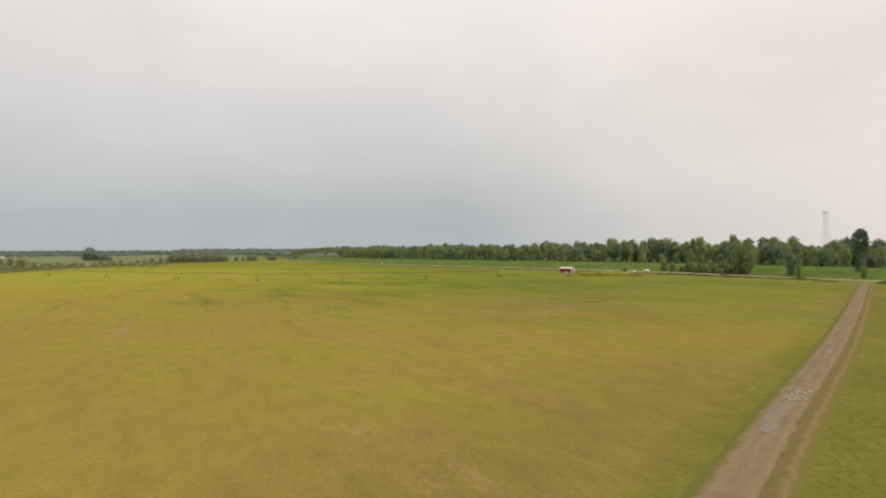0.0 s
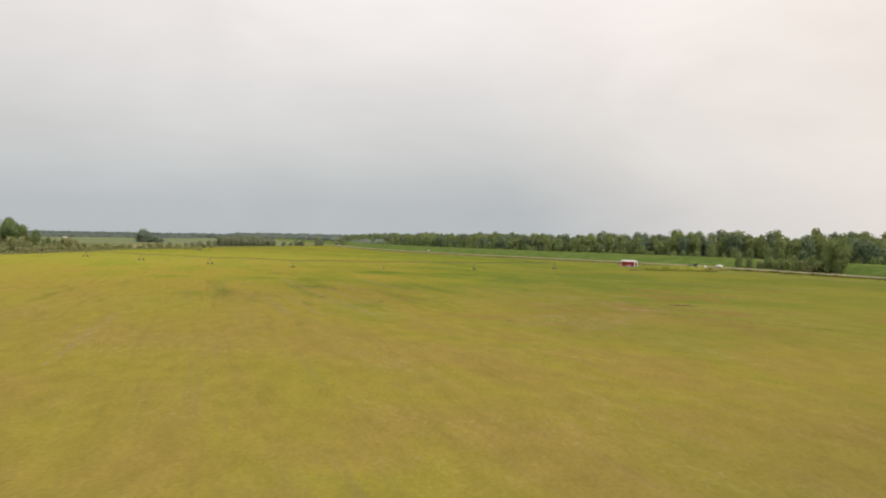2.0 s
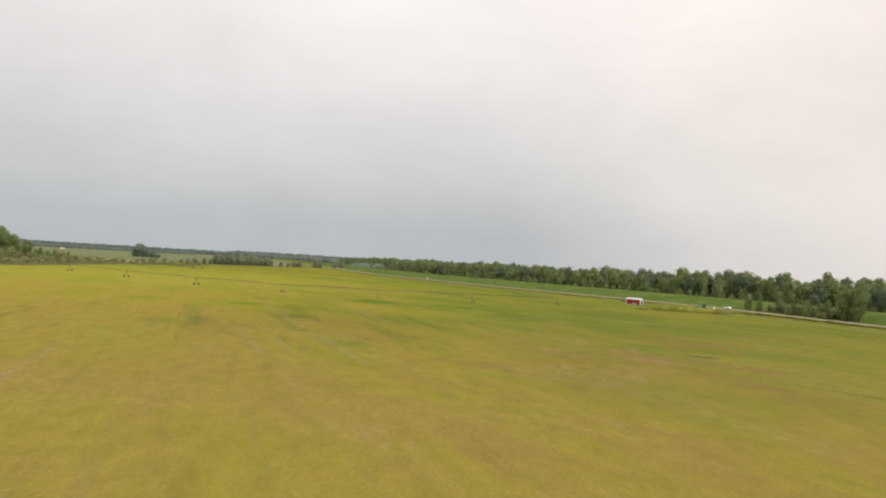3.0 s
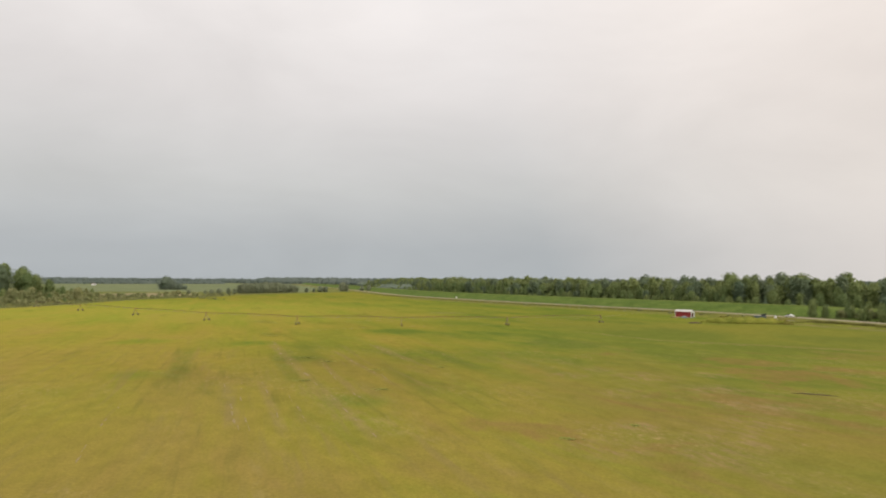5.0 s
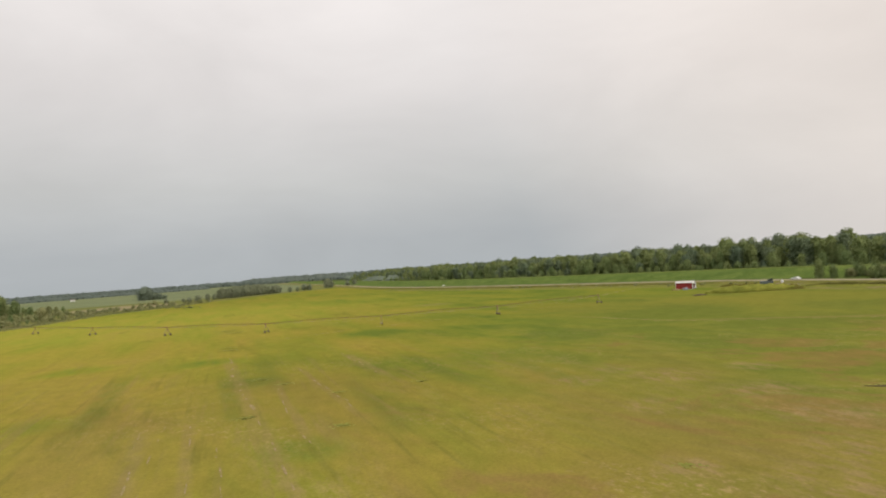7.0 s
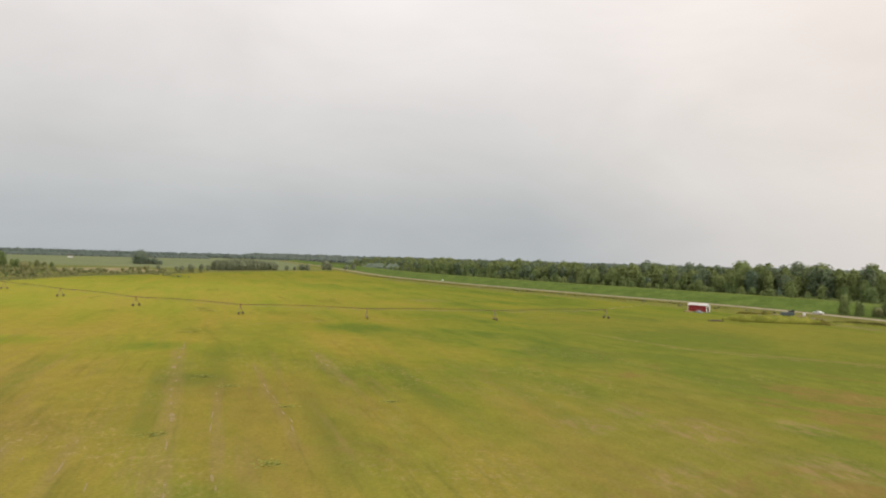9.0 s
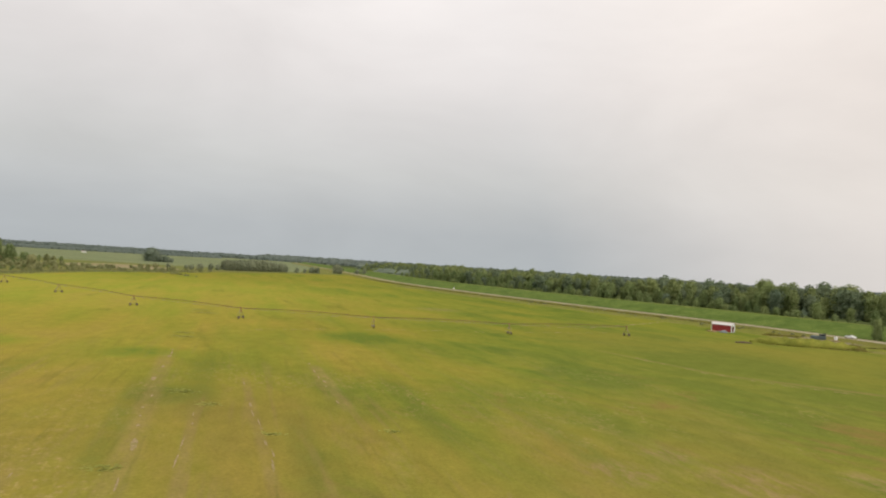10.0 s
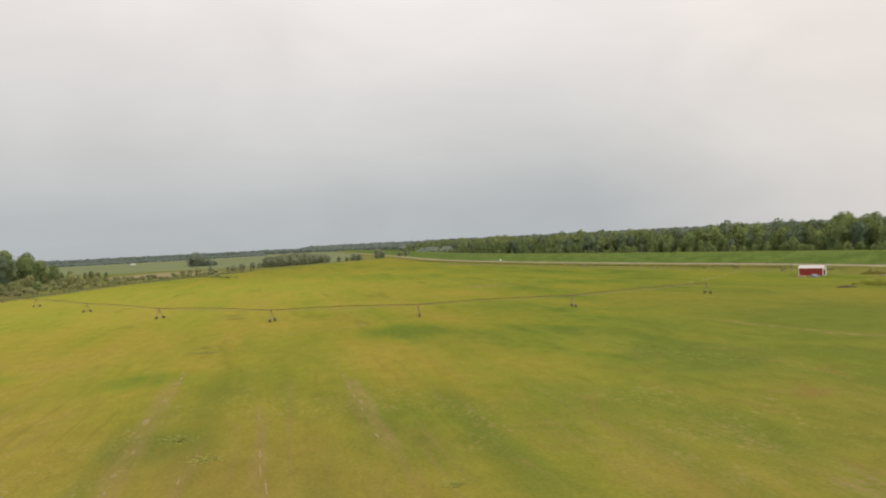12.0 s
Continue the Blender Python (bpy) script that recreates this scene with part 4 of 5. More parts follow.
for x, y, s in ((-440, 668, 1.0), (-425, 680, 0.75), (-470, 672, 1.35), (-462, 690, 1.25), (-452, 676, 1.15), (-478, 655, 1.2), (-486, 690, 1.35), (-505, 668, 1.40), (-455, 652, 1.25), (-528, 700, 1.3), (-540, 670, 1.35), (-446, 690, 0.95), (-560, 705, 1.2), (-580, 735, 1.2), (-610, 760, 1.1), (-498, 640, 1.2), (-520, 640, 1.2), (-550, 640, 1.2), (-580, 690, 1.2)):
    plant("tree", WOOD[(2, 0, 5, 6)[int(-x) % 4]], x - 14, y, -2, s * 1.2, rng.uniform(0, 360), "tall rounded tree in a dense group past the weeds", "tree", "tall tree group", 0.88)
for k in range(260):
    f = rng.uniform(-0.1, 1.1)
    x, y = -345 - 190 * f + rng.uniform(-50, 40), 520 + 230 * f + rng.uniform(-70, 60)
    if x + y > 300 and -445 < x < -320 and 665 < y < 850:
        continue
    plant("bush", rng.choice(SMALL), x, y, 0, rng.uniform(0.18, 0.5), rng.uniform(0, 360), "rounded olive-green bush in the weeds", "bush", "bushes in the weeds", rng.uniform(0.6, 0.9))
for k in range(30):
    f = k / 29
    plant("weed_bush", rng.choice(LOW), -322 + 84 * f + rng.uniform(-4, 4), 706 - 76 * f + rng.uniform(-5, 5), 0, rng.uniform(0.6, 1.1) * (1 - 0.4 * f), rng.uniform(0, 360), "low dark bush at the crop's edge", "bush", "bushes at the crop's edge", 0.8)
for k in range(30):
    plant("bush", rng.choice(SMALL), rng.uniform(-480, -395), rng.uniform(596, 690), 0, rng.uniform(0.4, 0.85), rng.uniform(0, 360), "rounded olive-green bush in the weeds", "bush", "bushes in the weeds", rng.uniform(0.7, 1.0))
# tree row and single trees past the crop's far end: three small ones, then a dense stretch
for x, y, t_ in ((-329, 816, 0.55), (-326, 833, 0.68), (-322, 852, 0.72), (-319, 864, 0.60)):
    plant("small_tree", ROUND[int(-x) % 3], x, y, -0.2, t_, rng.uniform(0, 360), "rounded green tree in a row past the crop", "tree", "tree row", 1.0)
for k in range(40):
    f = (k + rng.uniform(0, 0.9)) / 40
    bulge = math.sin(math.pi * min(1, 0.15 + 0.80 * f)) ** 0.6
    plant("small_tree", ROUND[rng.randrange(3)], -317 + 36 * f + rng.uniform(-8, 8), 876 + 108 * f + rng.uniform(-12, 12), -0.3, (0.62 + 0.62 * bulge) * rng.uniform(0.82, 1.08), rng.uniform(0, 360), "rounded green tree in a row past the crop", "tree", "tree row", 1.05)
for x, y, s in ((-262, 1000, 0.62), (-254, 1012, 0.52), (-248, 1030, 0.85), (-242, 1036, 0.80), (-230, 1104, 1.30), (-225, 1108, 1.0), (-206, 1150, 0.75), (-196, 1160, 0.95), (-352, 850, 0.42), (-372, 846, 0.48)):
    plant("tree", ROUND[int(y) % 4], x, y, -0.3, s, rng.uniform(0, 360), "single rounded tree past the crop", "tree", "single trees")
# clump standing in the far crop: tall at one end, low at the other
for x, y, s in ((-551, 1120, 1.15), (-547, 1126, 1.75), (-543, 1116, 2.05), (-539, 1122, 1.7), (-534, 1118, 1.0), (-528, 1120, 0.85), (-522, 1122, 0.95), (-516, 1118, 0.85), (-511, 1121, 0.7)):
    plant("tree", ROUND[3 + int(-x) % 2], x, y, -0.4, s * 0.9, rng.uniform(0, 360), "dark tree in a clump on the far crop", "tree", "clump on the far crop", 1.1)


def far_wood(name, line, height, depth, bumps, seed, label, material=LEAF_FAR_HAZE):
    """A distant wood as one mass of many uneven crowns. The default leaf colour includes haze."""
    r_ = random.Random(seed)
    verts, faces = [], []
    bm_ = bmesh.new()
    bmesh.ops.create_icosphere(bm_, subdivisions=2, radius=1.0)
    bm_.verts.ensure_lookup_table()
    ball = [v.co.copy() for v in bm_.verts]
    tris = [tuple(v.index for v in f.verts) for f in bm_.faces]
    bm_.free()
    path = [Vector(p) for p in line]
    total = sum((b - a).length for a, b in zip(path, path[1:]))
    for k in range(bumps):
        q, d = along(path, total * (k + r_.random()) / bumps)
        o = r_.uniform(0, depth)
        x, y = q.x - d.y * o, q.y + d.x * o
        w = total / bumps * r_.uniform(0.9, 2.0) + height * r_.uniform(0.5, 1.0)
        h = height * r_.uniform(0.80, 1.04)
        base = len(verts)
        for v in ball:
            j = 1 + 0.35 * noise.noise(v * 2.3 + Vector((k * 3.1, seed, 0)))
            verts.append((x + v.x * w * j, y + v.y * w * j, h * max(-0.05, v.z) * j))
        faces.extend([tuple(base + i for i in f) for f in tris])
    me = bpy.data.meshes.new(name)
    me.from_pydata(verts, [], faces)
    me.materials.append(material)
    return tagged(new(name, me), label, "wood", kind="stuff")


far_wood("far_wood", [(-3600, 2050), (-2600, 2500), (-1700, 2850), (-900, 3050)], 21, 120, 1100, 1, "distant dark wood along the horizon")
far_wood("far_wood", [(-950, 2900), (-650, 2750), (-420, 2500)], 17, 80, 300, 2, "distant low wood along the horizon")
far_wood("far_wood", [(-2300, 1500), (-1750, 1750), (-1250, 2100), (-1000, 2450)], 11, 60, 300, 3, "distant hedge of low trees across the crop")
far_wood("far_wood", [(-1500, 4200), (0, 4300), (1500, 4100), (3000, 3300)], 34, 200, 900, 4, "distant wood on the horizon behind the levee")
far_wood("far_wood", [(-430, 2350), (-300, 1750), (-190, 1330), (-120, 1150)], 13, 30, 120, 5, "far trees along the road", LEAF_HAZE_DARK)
far_wood("deep_wood", [(-60, 1150), (60, 950), (190, 800), (300, 650), (380, 520), (420, 420), (520, 250), (700, 50)], 16, 60, 300, 6, "dense wood behind the first trees", LEAF_DARK)
far_wood("deep_wood", [(-260, 1650), (-60, 1350), (150, 1200), (330, 1000)], 18, 90, 200, 7, "dense wood behind the first trees", LEAF_DARK)


# ---- irrigation machine ----
def wheel_mesh(r, w):
    bm_ = bmesh.new()
    n = 20
    prof = [(r * 0.55, -w * 0.5), (r * 0.86, -w * 0.52), (r * 0.97, -w * 0.4), (r, -w * 0.15), (r, w * 0.15), (r * 0.97, w * 0.4), (r * 0.86, w * 0.52), (r * 0.55, w * 0.5), (r * 0.5, w * 0.2), (r * 0.5, -w * 0.2)]
    rings = [[bm_.verts.new((x, rr * math.cos(2 * math.pi * k / n), rr * math.sin(2 * math.pi * k / n))) for rr, x in prof] for k in range(n)]
    for k in range(n):
        a, b = rings[k], rings[(k + 1) % n]
        for j in range(len(prof)):
            jj = (j + 1) % len(prof)
            bm_.faces.new((a[j], b[j], b[jj], a[jj]))
    bmesh.ops.recalc_face_normals(bm_, faces=bm_.faces)
    return mesh_of(bm_, "tyre", TYRE, True)


def rim_mesh(r, w):
    bm_ = bmesh.new()
    rod(bm_, (-w * 0.22, 0, 0), (w * 0.22, 0, 0), r * 0.56, None, 18)
    rod(bm_, (-w * 0.45, 0, 0), (w * 0.45, 0, 0), r * 0.18, None, 10)
    return mesh_of(bm_, "rim", GALV)


TOWERS = [(58.0, 361.9), (13.6, 337.5), (-30.8, 327.5), (-75.0, 327.0), (-122.8, 346.0), (-175.7, 380.0), (-229.5, 416.2), (-283.0, 452.5)]
PIPE_Z = 3.5
pivot = thing("irrigation_pivot", pose(TOWERS[3][0], TOWERS[3][1], 0), "long rusty wheeled irrigation pivot across the crop", "irrigation machine")
origin = Vector((*TOWERS[3], 0))
tyre_me, rim_me = wheel_mesh(0.48, 0.24), rim_mesh(0.48, 0.24)
for i, (x, y) in enumerate(TOWERS):
    a, b = Vector(TOWERS[max(0, i - 1)]), Vector(TOWERS[min(len(TOWERS) - 1, i + 1)])
    turn = math.degrees(math.atan2(b.y - a.y, b.x - a.x)) + 180
    bm = bmesh.new()
    for s in (-1, 1):
        rod(bm, (0, 0.12 * s, PIPE_Z - 0.1), (-0.45, 1.3 * s, 0.75), 0.032)
        rod(bm, (0, 0.12 * s, PIPE_Z - 0.1), (0.45, 1.3 * s, 0.75), 0.032)
        rod(bm, (-0.3, 0.7 * s, 1.85), (0.3, 0.7 * s, 1.85), 0.04)
        box(bm, (0, 1.3 * s, 0.66), (0.4, 0.3, 0.28), bevel=0.04)
    box(bm, (0, 0, 0.8), (0.14, 2.8, 0.14), bevel=0.02)
    rod(bm, (0, -0.7, 1.85), (0, 0.7, 1.85), 0.035)
    t = part("drive_tower", bm, GALV, pivot, "weathered steel wheeled tower")
    t.matrix_local = Matrix.Translation(Vector((x, y, 0)) - origin) @ pose(0, 0, 0, 0, 0, turn)
    bm = bmesh.new()
    box(bm, (0, 0, PIPE_Z + 0.05), (0.42, 0.42, 0.55), bevel=0.06)
    box(bm, (0.2, 0, 2.55), (0.3, 0.26, 0.5), bevel=0.03)
    part("control_box", bm, ORANGE, t, "faded orange control box")
    for s in (-1, 1):
        wheel = part("wheel", tyre_me, TYRE, t, "black tractor-tread tyre")
        wheel.location = (0.32, 1.3 * s, 0.5)
        rim = part("rim", rim_me, GALV, t)
        rim.location = (0.32, 1.3 * s, 0.5)
for i, ((x0, y0), (x1, y1)) in enumerate(zip(TOWERS, TOWERS[1:])):
    a, b = Vector((x0, y0, PIPE_Z)) - origin, Vector((x1, y1, PIPE_Z)) - origin
    side = Vector((-(b - a).y, (b - a).x, 0)).normalized()
    arc = [a.lerp(b, k / 10) + Vector((0, 0, 0.4 * math.sin(math.pi * k / 10))) for k in range(11)]
    bm, tr = bmesh.new(), bmesh.new()
    tube(bm, arc, 0.085)
    low = [p + Vector((0, 0, -0.7 * math.sin(math.pi * k / 10) ** 0.5)) for k, p in enumerate(arc)]
    for s in (-0.5, 0.5):
        for k in range(10):
            rod(tr, low[k] + side * s * min(1, k, 10 - k), low[k + 1] + side * s * min(1, k + 1, 9 - k), 0.018, None, 4)
            if 0 < k:
                rod(tr, arc[k], low[k] + side * s, 0.018, None, 4)
    for k in range(1, 10):
        rod(tr, low[k] - side * 0.5, low[k] + side * 0.5, 0.018, None, 4)
    pipe = part("span_pipe", bm, RUST, pivot, "rust-brown water pipe")
    part("truss", tr, GALV, pipe, "thin steel truss rods")


# ---- red shed and the things beside it ----
def boards(bm_, length, height, n, at_=0.0):
    """Upright boards, each slightly off its neighbours."""
    r_ = random.Random(n)
    for k in range(n):
        box(bm_, ((k + 0.5) / n * length - length / 2, at_ + r_.uniform(-0.012, 0.012), height / 2), (length / n - 0.025, 0.06, height))
    return bm_


L_, W_, E_, R_ = 8.4, 5.2, 3.1, 3.95
shed = thing("shed", pose(114.4, 418.8, 0.04, 0, 0, -36), "red board shed with a white metal roof", "shed")
bm = bmesh.new()
box(bm, (0, 0, 0.06), (L_ + 0.3, W_ + 0.3, 0.2), bevel=0.03)
part("slab", bm, CONCRETE, shed)
for s, name in ((-1, "front_wall"), (1, "rear_wall")):
    w = part(name, boards(bmesh.new(), L_, E_ - 0.15, 36), RED, shed)
    w.location = (0, s * W_ / 2, 0.15)
w = part("end_wall", boards(bmesh.new(), W_ - 0.1, E_ - 0.15, 18), RED, shed)
w.matrix_local = pose(-L_ / 2 + 0.03, 0, 0.15, 0, 0, 90)
bm = bmesh.new()
for y0, y1 in ((-W_ / 2 + 0.05, -1.5), (1.5, W_ / 2 - 0.05)):
    box(bm, (L_ / 2 - 0.03, (y0 + y1) / 2, E_ / 2 + 0.05), (0.08, y1 - y0, E_ - 0.15))
box(bm, (L_ / 2 - 0.03, 0, 2.85), (0.08, 3.0, 0.45))
part("open_end", bm, WHITE, shed, "white metal end wall with a wide opening")
for x in (-L_ / 2, L_ / 2):
    bm = bmesh.new()
    vs = [bm.verts.new((x + dx, y, z)) for dx in (-0.04, 0.04) for y, z in ((-W_ / 2, E_), (W_ / 2, E_), (0, R_ - 0.05))]
    bm.faces.new(vs[:3]), bm.faces.new(vs[3:])
    for i in range(3):
        bm.faces.new((vs[i], vs[(i + 1) % 3], vs[3 + (i + 1) % 3], vs[3 + i]))
    bmesh.ops.recalc_face_normals(bm, faces=bm.faces)
    part("gable", bm, WHITE, shed, "white gable end")
for s in (-1, 1):
    bm = bmesh.new()
    run, rise = W_ / 2 + 0.35, R_ - E_ + 0.13
    slope = math.hypot(run, rise)
    box(bm, (0, 0, 0), (L_ + 0.7, slope, 0.06))
    for k in range(25):
        box(bm, (-L_ / 2 - 0.3 + k * (L_ + 0.6) / 24, 0, 0.045), (0.04, slope, 0.035))
    r = part("roof_sheet", bm, ROOF, shed, "white ribbed metal roof")
    r.matrix_local = Matrix.Translation((0, s * run / 2, (E_ + R_) / 2 + 0.06)) @ Matrix.Rotation(-s * math.atan2(rise, run), 4, "X")
bm = bmesh.new()
for x, y in ((-1, -1), (1, -1), (1, 1), (-1, 1)):
    box(bm, (x * (L_ / 2 + 0.02), y * (W_ / 2 + 0.02), E_ / 2 + 0.1), (0.24, 0.24, E_ - 0.1), bevel=0.02)
part("corner_trim", bm, WHITE, shed, "white corner boards")


def heap(name, x, y, size, material, label, category, seed, turn=0.0, sharp=0.5):
    """A lumpy mound resting on the ground."""
    bm_ = bmesh.new()
    bmesh.ops.create_icosphere(bm_, subdivisions=4, radius=1.0)
    for v in bm_.verts:
        j = 1 + sharp * 0.4 * noise.noise(v.co * 2.2 + Vector((seed, 0, 0))) + sharp * 0.2 * noise.noise(v.co * 6 + Vector((seed, 3, 0)))
        v.co = Vector((v.co.x * size[0] / 2 * j, v.co.y * size[1] / 2 * j, max(-0.05, v.co.z * size[2] * j)))
    ob = new(name, mesh_of(bm_, name, material, True))
    ob.matrix_world = pose(x, y, 0.03, 0, 0, turn)
    return tagged(ob, label, category)


heap("tarpaulin_heap", 111.8, 411.2, (3.0, 1.9, 1.15), BLUE, "grey tarpaulin-covered heap beside the red shed", "heap", 1, -36)
heap("straw_heap", 107.0, 412.5, (4.5, 2.4, 0.7), RUT, "low brown straw heap beside the red shed", "heap", 2, -30)
heap("soil_heap", 102.0, 366.0, (6.5, 2.6, 0.6), plain("dark_damp_soil", (0.06, 0.045, 0.025), (0.12, 0.085, 0.05), 1.2, 0.95, 0, 0.5), "low heap of dark soil on the crop's edge", "heap", 3, 8)
heap("sand_heap", 140.0, 401.0, (4.6, 2.6, 0.9), SAND, "pale heap of sand and broken rubble", "heap", 4, 10, 1.2)
heap("sand_heap", 154.0, 402.0, (5.5, 3.0, 0.8), SAND, "low pale heap of spread sand", "heap", 5, -20, 0.9)


def farm_trailer():
    t = thing("farm_trailer", pose(147.0, 401.0, 0.03, 0, 0, -12), "dark blue-grey farm trailer loaded with black gear", "trailer")
    bm_ = bmesh.new()
    box(bm_, (0, 0, 1.55), (5.4, 2.3, 1.3), bevel=0.12)
    for k in range(7):
        box(bm_, (-2.55 + k * 0.85, -1.17, 1.55), (0.1, 0.1, 1.25))
    part("body", bm_, SLATE, t)
    bm_ = bmesh.new()
    box(bm_, (0, 0, 0.72), (5.8, 1.0, 0.18), bevel=0.02)
    rod(bm_, (-2.9, 0, 0.7), (-4.6, 0, 0.55), 0.08)
    rod(bm_, (-4.5, 0, 0.03), (-4.5, 0, 0.75), 0.06)
    part("chassis", bm_, BLACK, t)
    bm_ = bmesh.new()
    box(bm_, (1.6, 0, 2.6), (2.2, 1.6, 0.7), bevel=0.15)
    rod(bm_, (0.9, 0.2, 2.5), (2.9, 0.4, 3.5), 0.14)
    rod(bm_, (2.1, -0.4, 2.5), (3.0, -0.2, 3.3), 0.10)
    part("load", bm_, BLACK, t, "black machine parts loaded on top")
    me_, ri_ = wheel_mesh(0.5, 0.3), rim_mesh(0.5, 0.3)
    for x in (-1.0, 0.2):
        for y in (-1.15, 1.15):
            w_ = part("wheel", me_, TYRE, t, "black rubber tyre")
            w_.matrix_local = pose(x, y, 0.5, 0, 0, 90)
            part("rim", ri_, GALV, w_)


farm_trailer()


def white_tank():
    t = thing("white_tank", pose(156.5, 405.0, 0.03, 0, 0, -14), "small upright white plastic tank beside the trailer", "tank")
    bm_ = bmesh.new()
    rod(bm_, (0, 0, 0.15), (0, 0, 1.75), 0.55, None, 20)
    rod(bm_, (0, 0, 1.75), (0, 0, 2.05), 0.55, 0.2, 20)
    part("vessel", bm_, WHITE, t)
    part("filler_cap", rod(bmesh.new(), (0, 0, 2.04), (0, 0, 2.16), 0.18), BLACK, t)
    part("pallet", box(bmesh.new(), (0, 0, 0.08), (1.3, 1.3, 0.14), bevel=0.01), BARK, t)


white_tank()


def grass_bank(name, line, width, height, blades, seed, label, material=None):
    """Tall grass standing thick along a line, as one mass."""
    r_ = np.random.default_rng(seed)
    path = [Vector(p) for p in line]
    total = sum((b - a).length for a, b in zip(path, path[1:]))
    verts, faces = [], []
    for k in range(blades):
        s = r_.uniform(0, 1)
        q, d = along(path, total * s)
        o = r_.normal() * width * 0.28
        end = min(1.0, 8 * s, 8 * (1 - s) + 0.25)
        x, y = q.x - d.y * o, q.y + d.x * o
        h = height * end * math.exp(-(o / (width * 0.5)) ** 2) * r_.uniform(0.6, 1.15) * (0.8 + 0.5 * noise.noise((x * 0.2, y * 0.2, seed)))
        ang, lean_, w_ = r_.uniform(0, 6.28), r_.uniform(0.0, 0.5) * h, r_.uniform(0.07, 0.18)
        c, sn = math.cos(ang), math.sin(ang)
        b_ = len(verts)
        verts += [(x - w_ * c, y - w_ * sn, 0), (x + w_ * c, y + w_ * sn, 0), (x + w_ * 0.8 * c - lean_ * 0.4 * sn, y + w_ * 0.8 * sn + lean_ * 0.4 * c, h * 0.65), (x - lean_ * sn, y + lean_ * c, h)]
        faces += [(b_, b_ + 1, b_ + 2), (b_, b_ + 2, b_ + 3)]
    me = bpy.data.meshes.new(name)
    me.from_pydata(verts, [], faces)
    me.materials.append(material or TALL_GRASS)
    return tagged(new(name, me), label, "grass", kind="stuff")


WEEDS = leaf_mat("dry_weed_stalks", (0.150, 0.142, 0.042), (0.205, 0.188, 0.056), (0.270, 0.236, 0.080))
DARK_WEEDS = leaf_mat("dark_olive_weeds", (0.130, 0.128, 0.040), (0.172, 0.162, 0.050), (0.225, 0.200, 0.068))
DRY_TUFT = leaf_mat("dry_tuft_grass", (0.165, 0.140, 0.045), (0.215, 0.182, 0.056), (0.275, 0.225, 0.085))
BANK = spline(V2((110, 375), (116, 374.5), (124, 373), (132, 372.5), (140, 371), (147, 371)), 1.5)
BANK_ROAD = spline(V2((147, 378), (158, 374), (167, 362), (174, 345), (184, 320), (196, 294), (206, 276)), 2)
BANK_GRASS = rough_ground("bank_grass", (0.140, 0.152, 0.029), (0.196, 0.202, 0.036), (0.258, 0.248, 0.048), 0.4, 0.9)
ribbon("bank_mound", BANK_ROAD, [(-5.0, 0.02), (-3.0, 0.5), (0.0, 0.9), (2.6, 0.7), (5.0, 0.1)], BANK_GRASS, "low earth bank along the road's edge", "bank", 1.0, taper=6)


def oval_bank(x, y, length, width, height, turn):
    """A long rounded mound with a steep foot."""
    bm_ = bmesh.new()
    bmesh.ops.create_icosphere(bm_, subdivisions=5, radius=1.0)
    for v in bm_.verts:
        p = v.co.copy()
        z = max(0.0, p.z) ** 0.7
        j = 1 + 0.16 * noise.noise(Vector((p.x * 4, p.y * 1.5, 2.0)))
        v.co = Vector((p.x * length / 2 * (1 + 0.05 * noise.noise(p * 3)), p.y * width / 2 * j, height * z * (0.85 + 0.4 * noise.noise(Vector((p.x * 7, p.y * 2, 5)))) - (0.05 if p.z <= 0 else 0)))
    ob = new("grass_mound", mesh_of(bm_, "grass_mound", BANK_GRASS, True))
    ob.matrix_world = pose(x, y, 0.02, 0, 0, turn)
    return tagged(ob, "long yellow-green mound of earth and tall grass", "mound")


oval_bank(126.5, 370.5, 39, 9.5, 3.2, -6)
grass_bank("grass_bank", [tuple(q) for q in sideways(BANK, -2)], 8, 2.8, 4600, 1, "thick bank of tall yellow-green grass")
grass_bank("bank_foot_weeds", [tuple(q) for q in sideways(BANK, -6.8)], 1.6, 0.6, 900, 11, "dark weeds at the foot of the grass mound", WEEDS)
grass_bank("grass_bank", [tuple(q) for q in BANK_ROAD], 7, 2.1, 8000, 2, "dark olive weeds along the road's edge", DARK_WEEDS)
grass_bank("grass_bank", [(130, 416), (139, 411), (146, 410)], 5, 1.3, 2400, 3, "tall yellow-green grass behind the trailer")
grass_bank("roadside_weeds", [tuple(sideways(ROAD, -17)[i]) for i in range(len(ROAD)) if 440 < ROAD[i].y < 900], 12, 1.1, 18000, 4, "tall dry weeds along the gravel road", WEEDS)
grass_bank("levee_foot_weeds", [tuple(sideways(ROAD, 12)[i]) for i in range(len(ROAD)) if 300 < ROAD[i].y < 800], 6, 0.9, 9000, 14, "rank green weeds at the levee's foot", SHRUB)
grass_bank("edge_weeds", [tuple(q) for q in LEFT if 380 < q.y < 780], 26, 1.5, 16000, 5, "straggling weeds along the crop's edge", SHRUB)
grass_bank("track_weeds", [tuple(q) for q in sideways(DIRT_LINE, -3.0) if 20 < q.y < 180], 2.6, 0.12, 5000, 6, "dry grass tufts along the dirt track", DRY_TUFT)
grass_bank("track_weeds", [tuple(q) for q in sideways(DIRT_LINE, 2.0) if 20 < q.y < 180], 1.2, 0.12, 2600, 7, "dry grass tufts along the dirt track", DRY_TUFT)
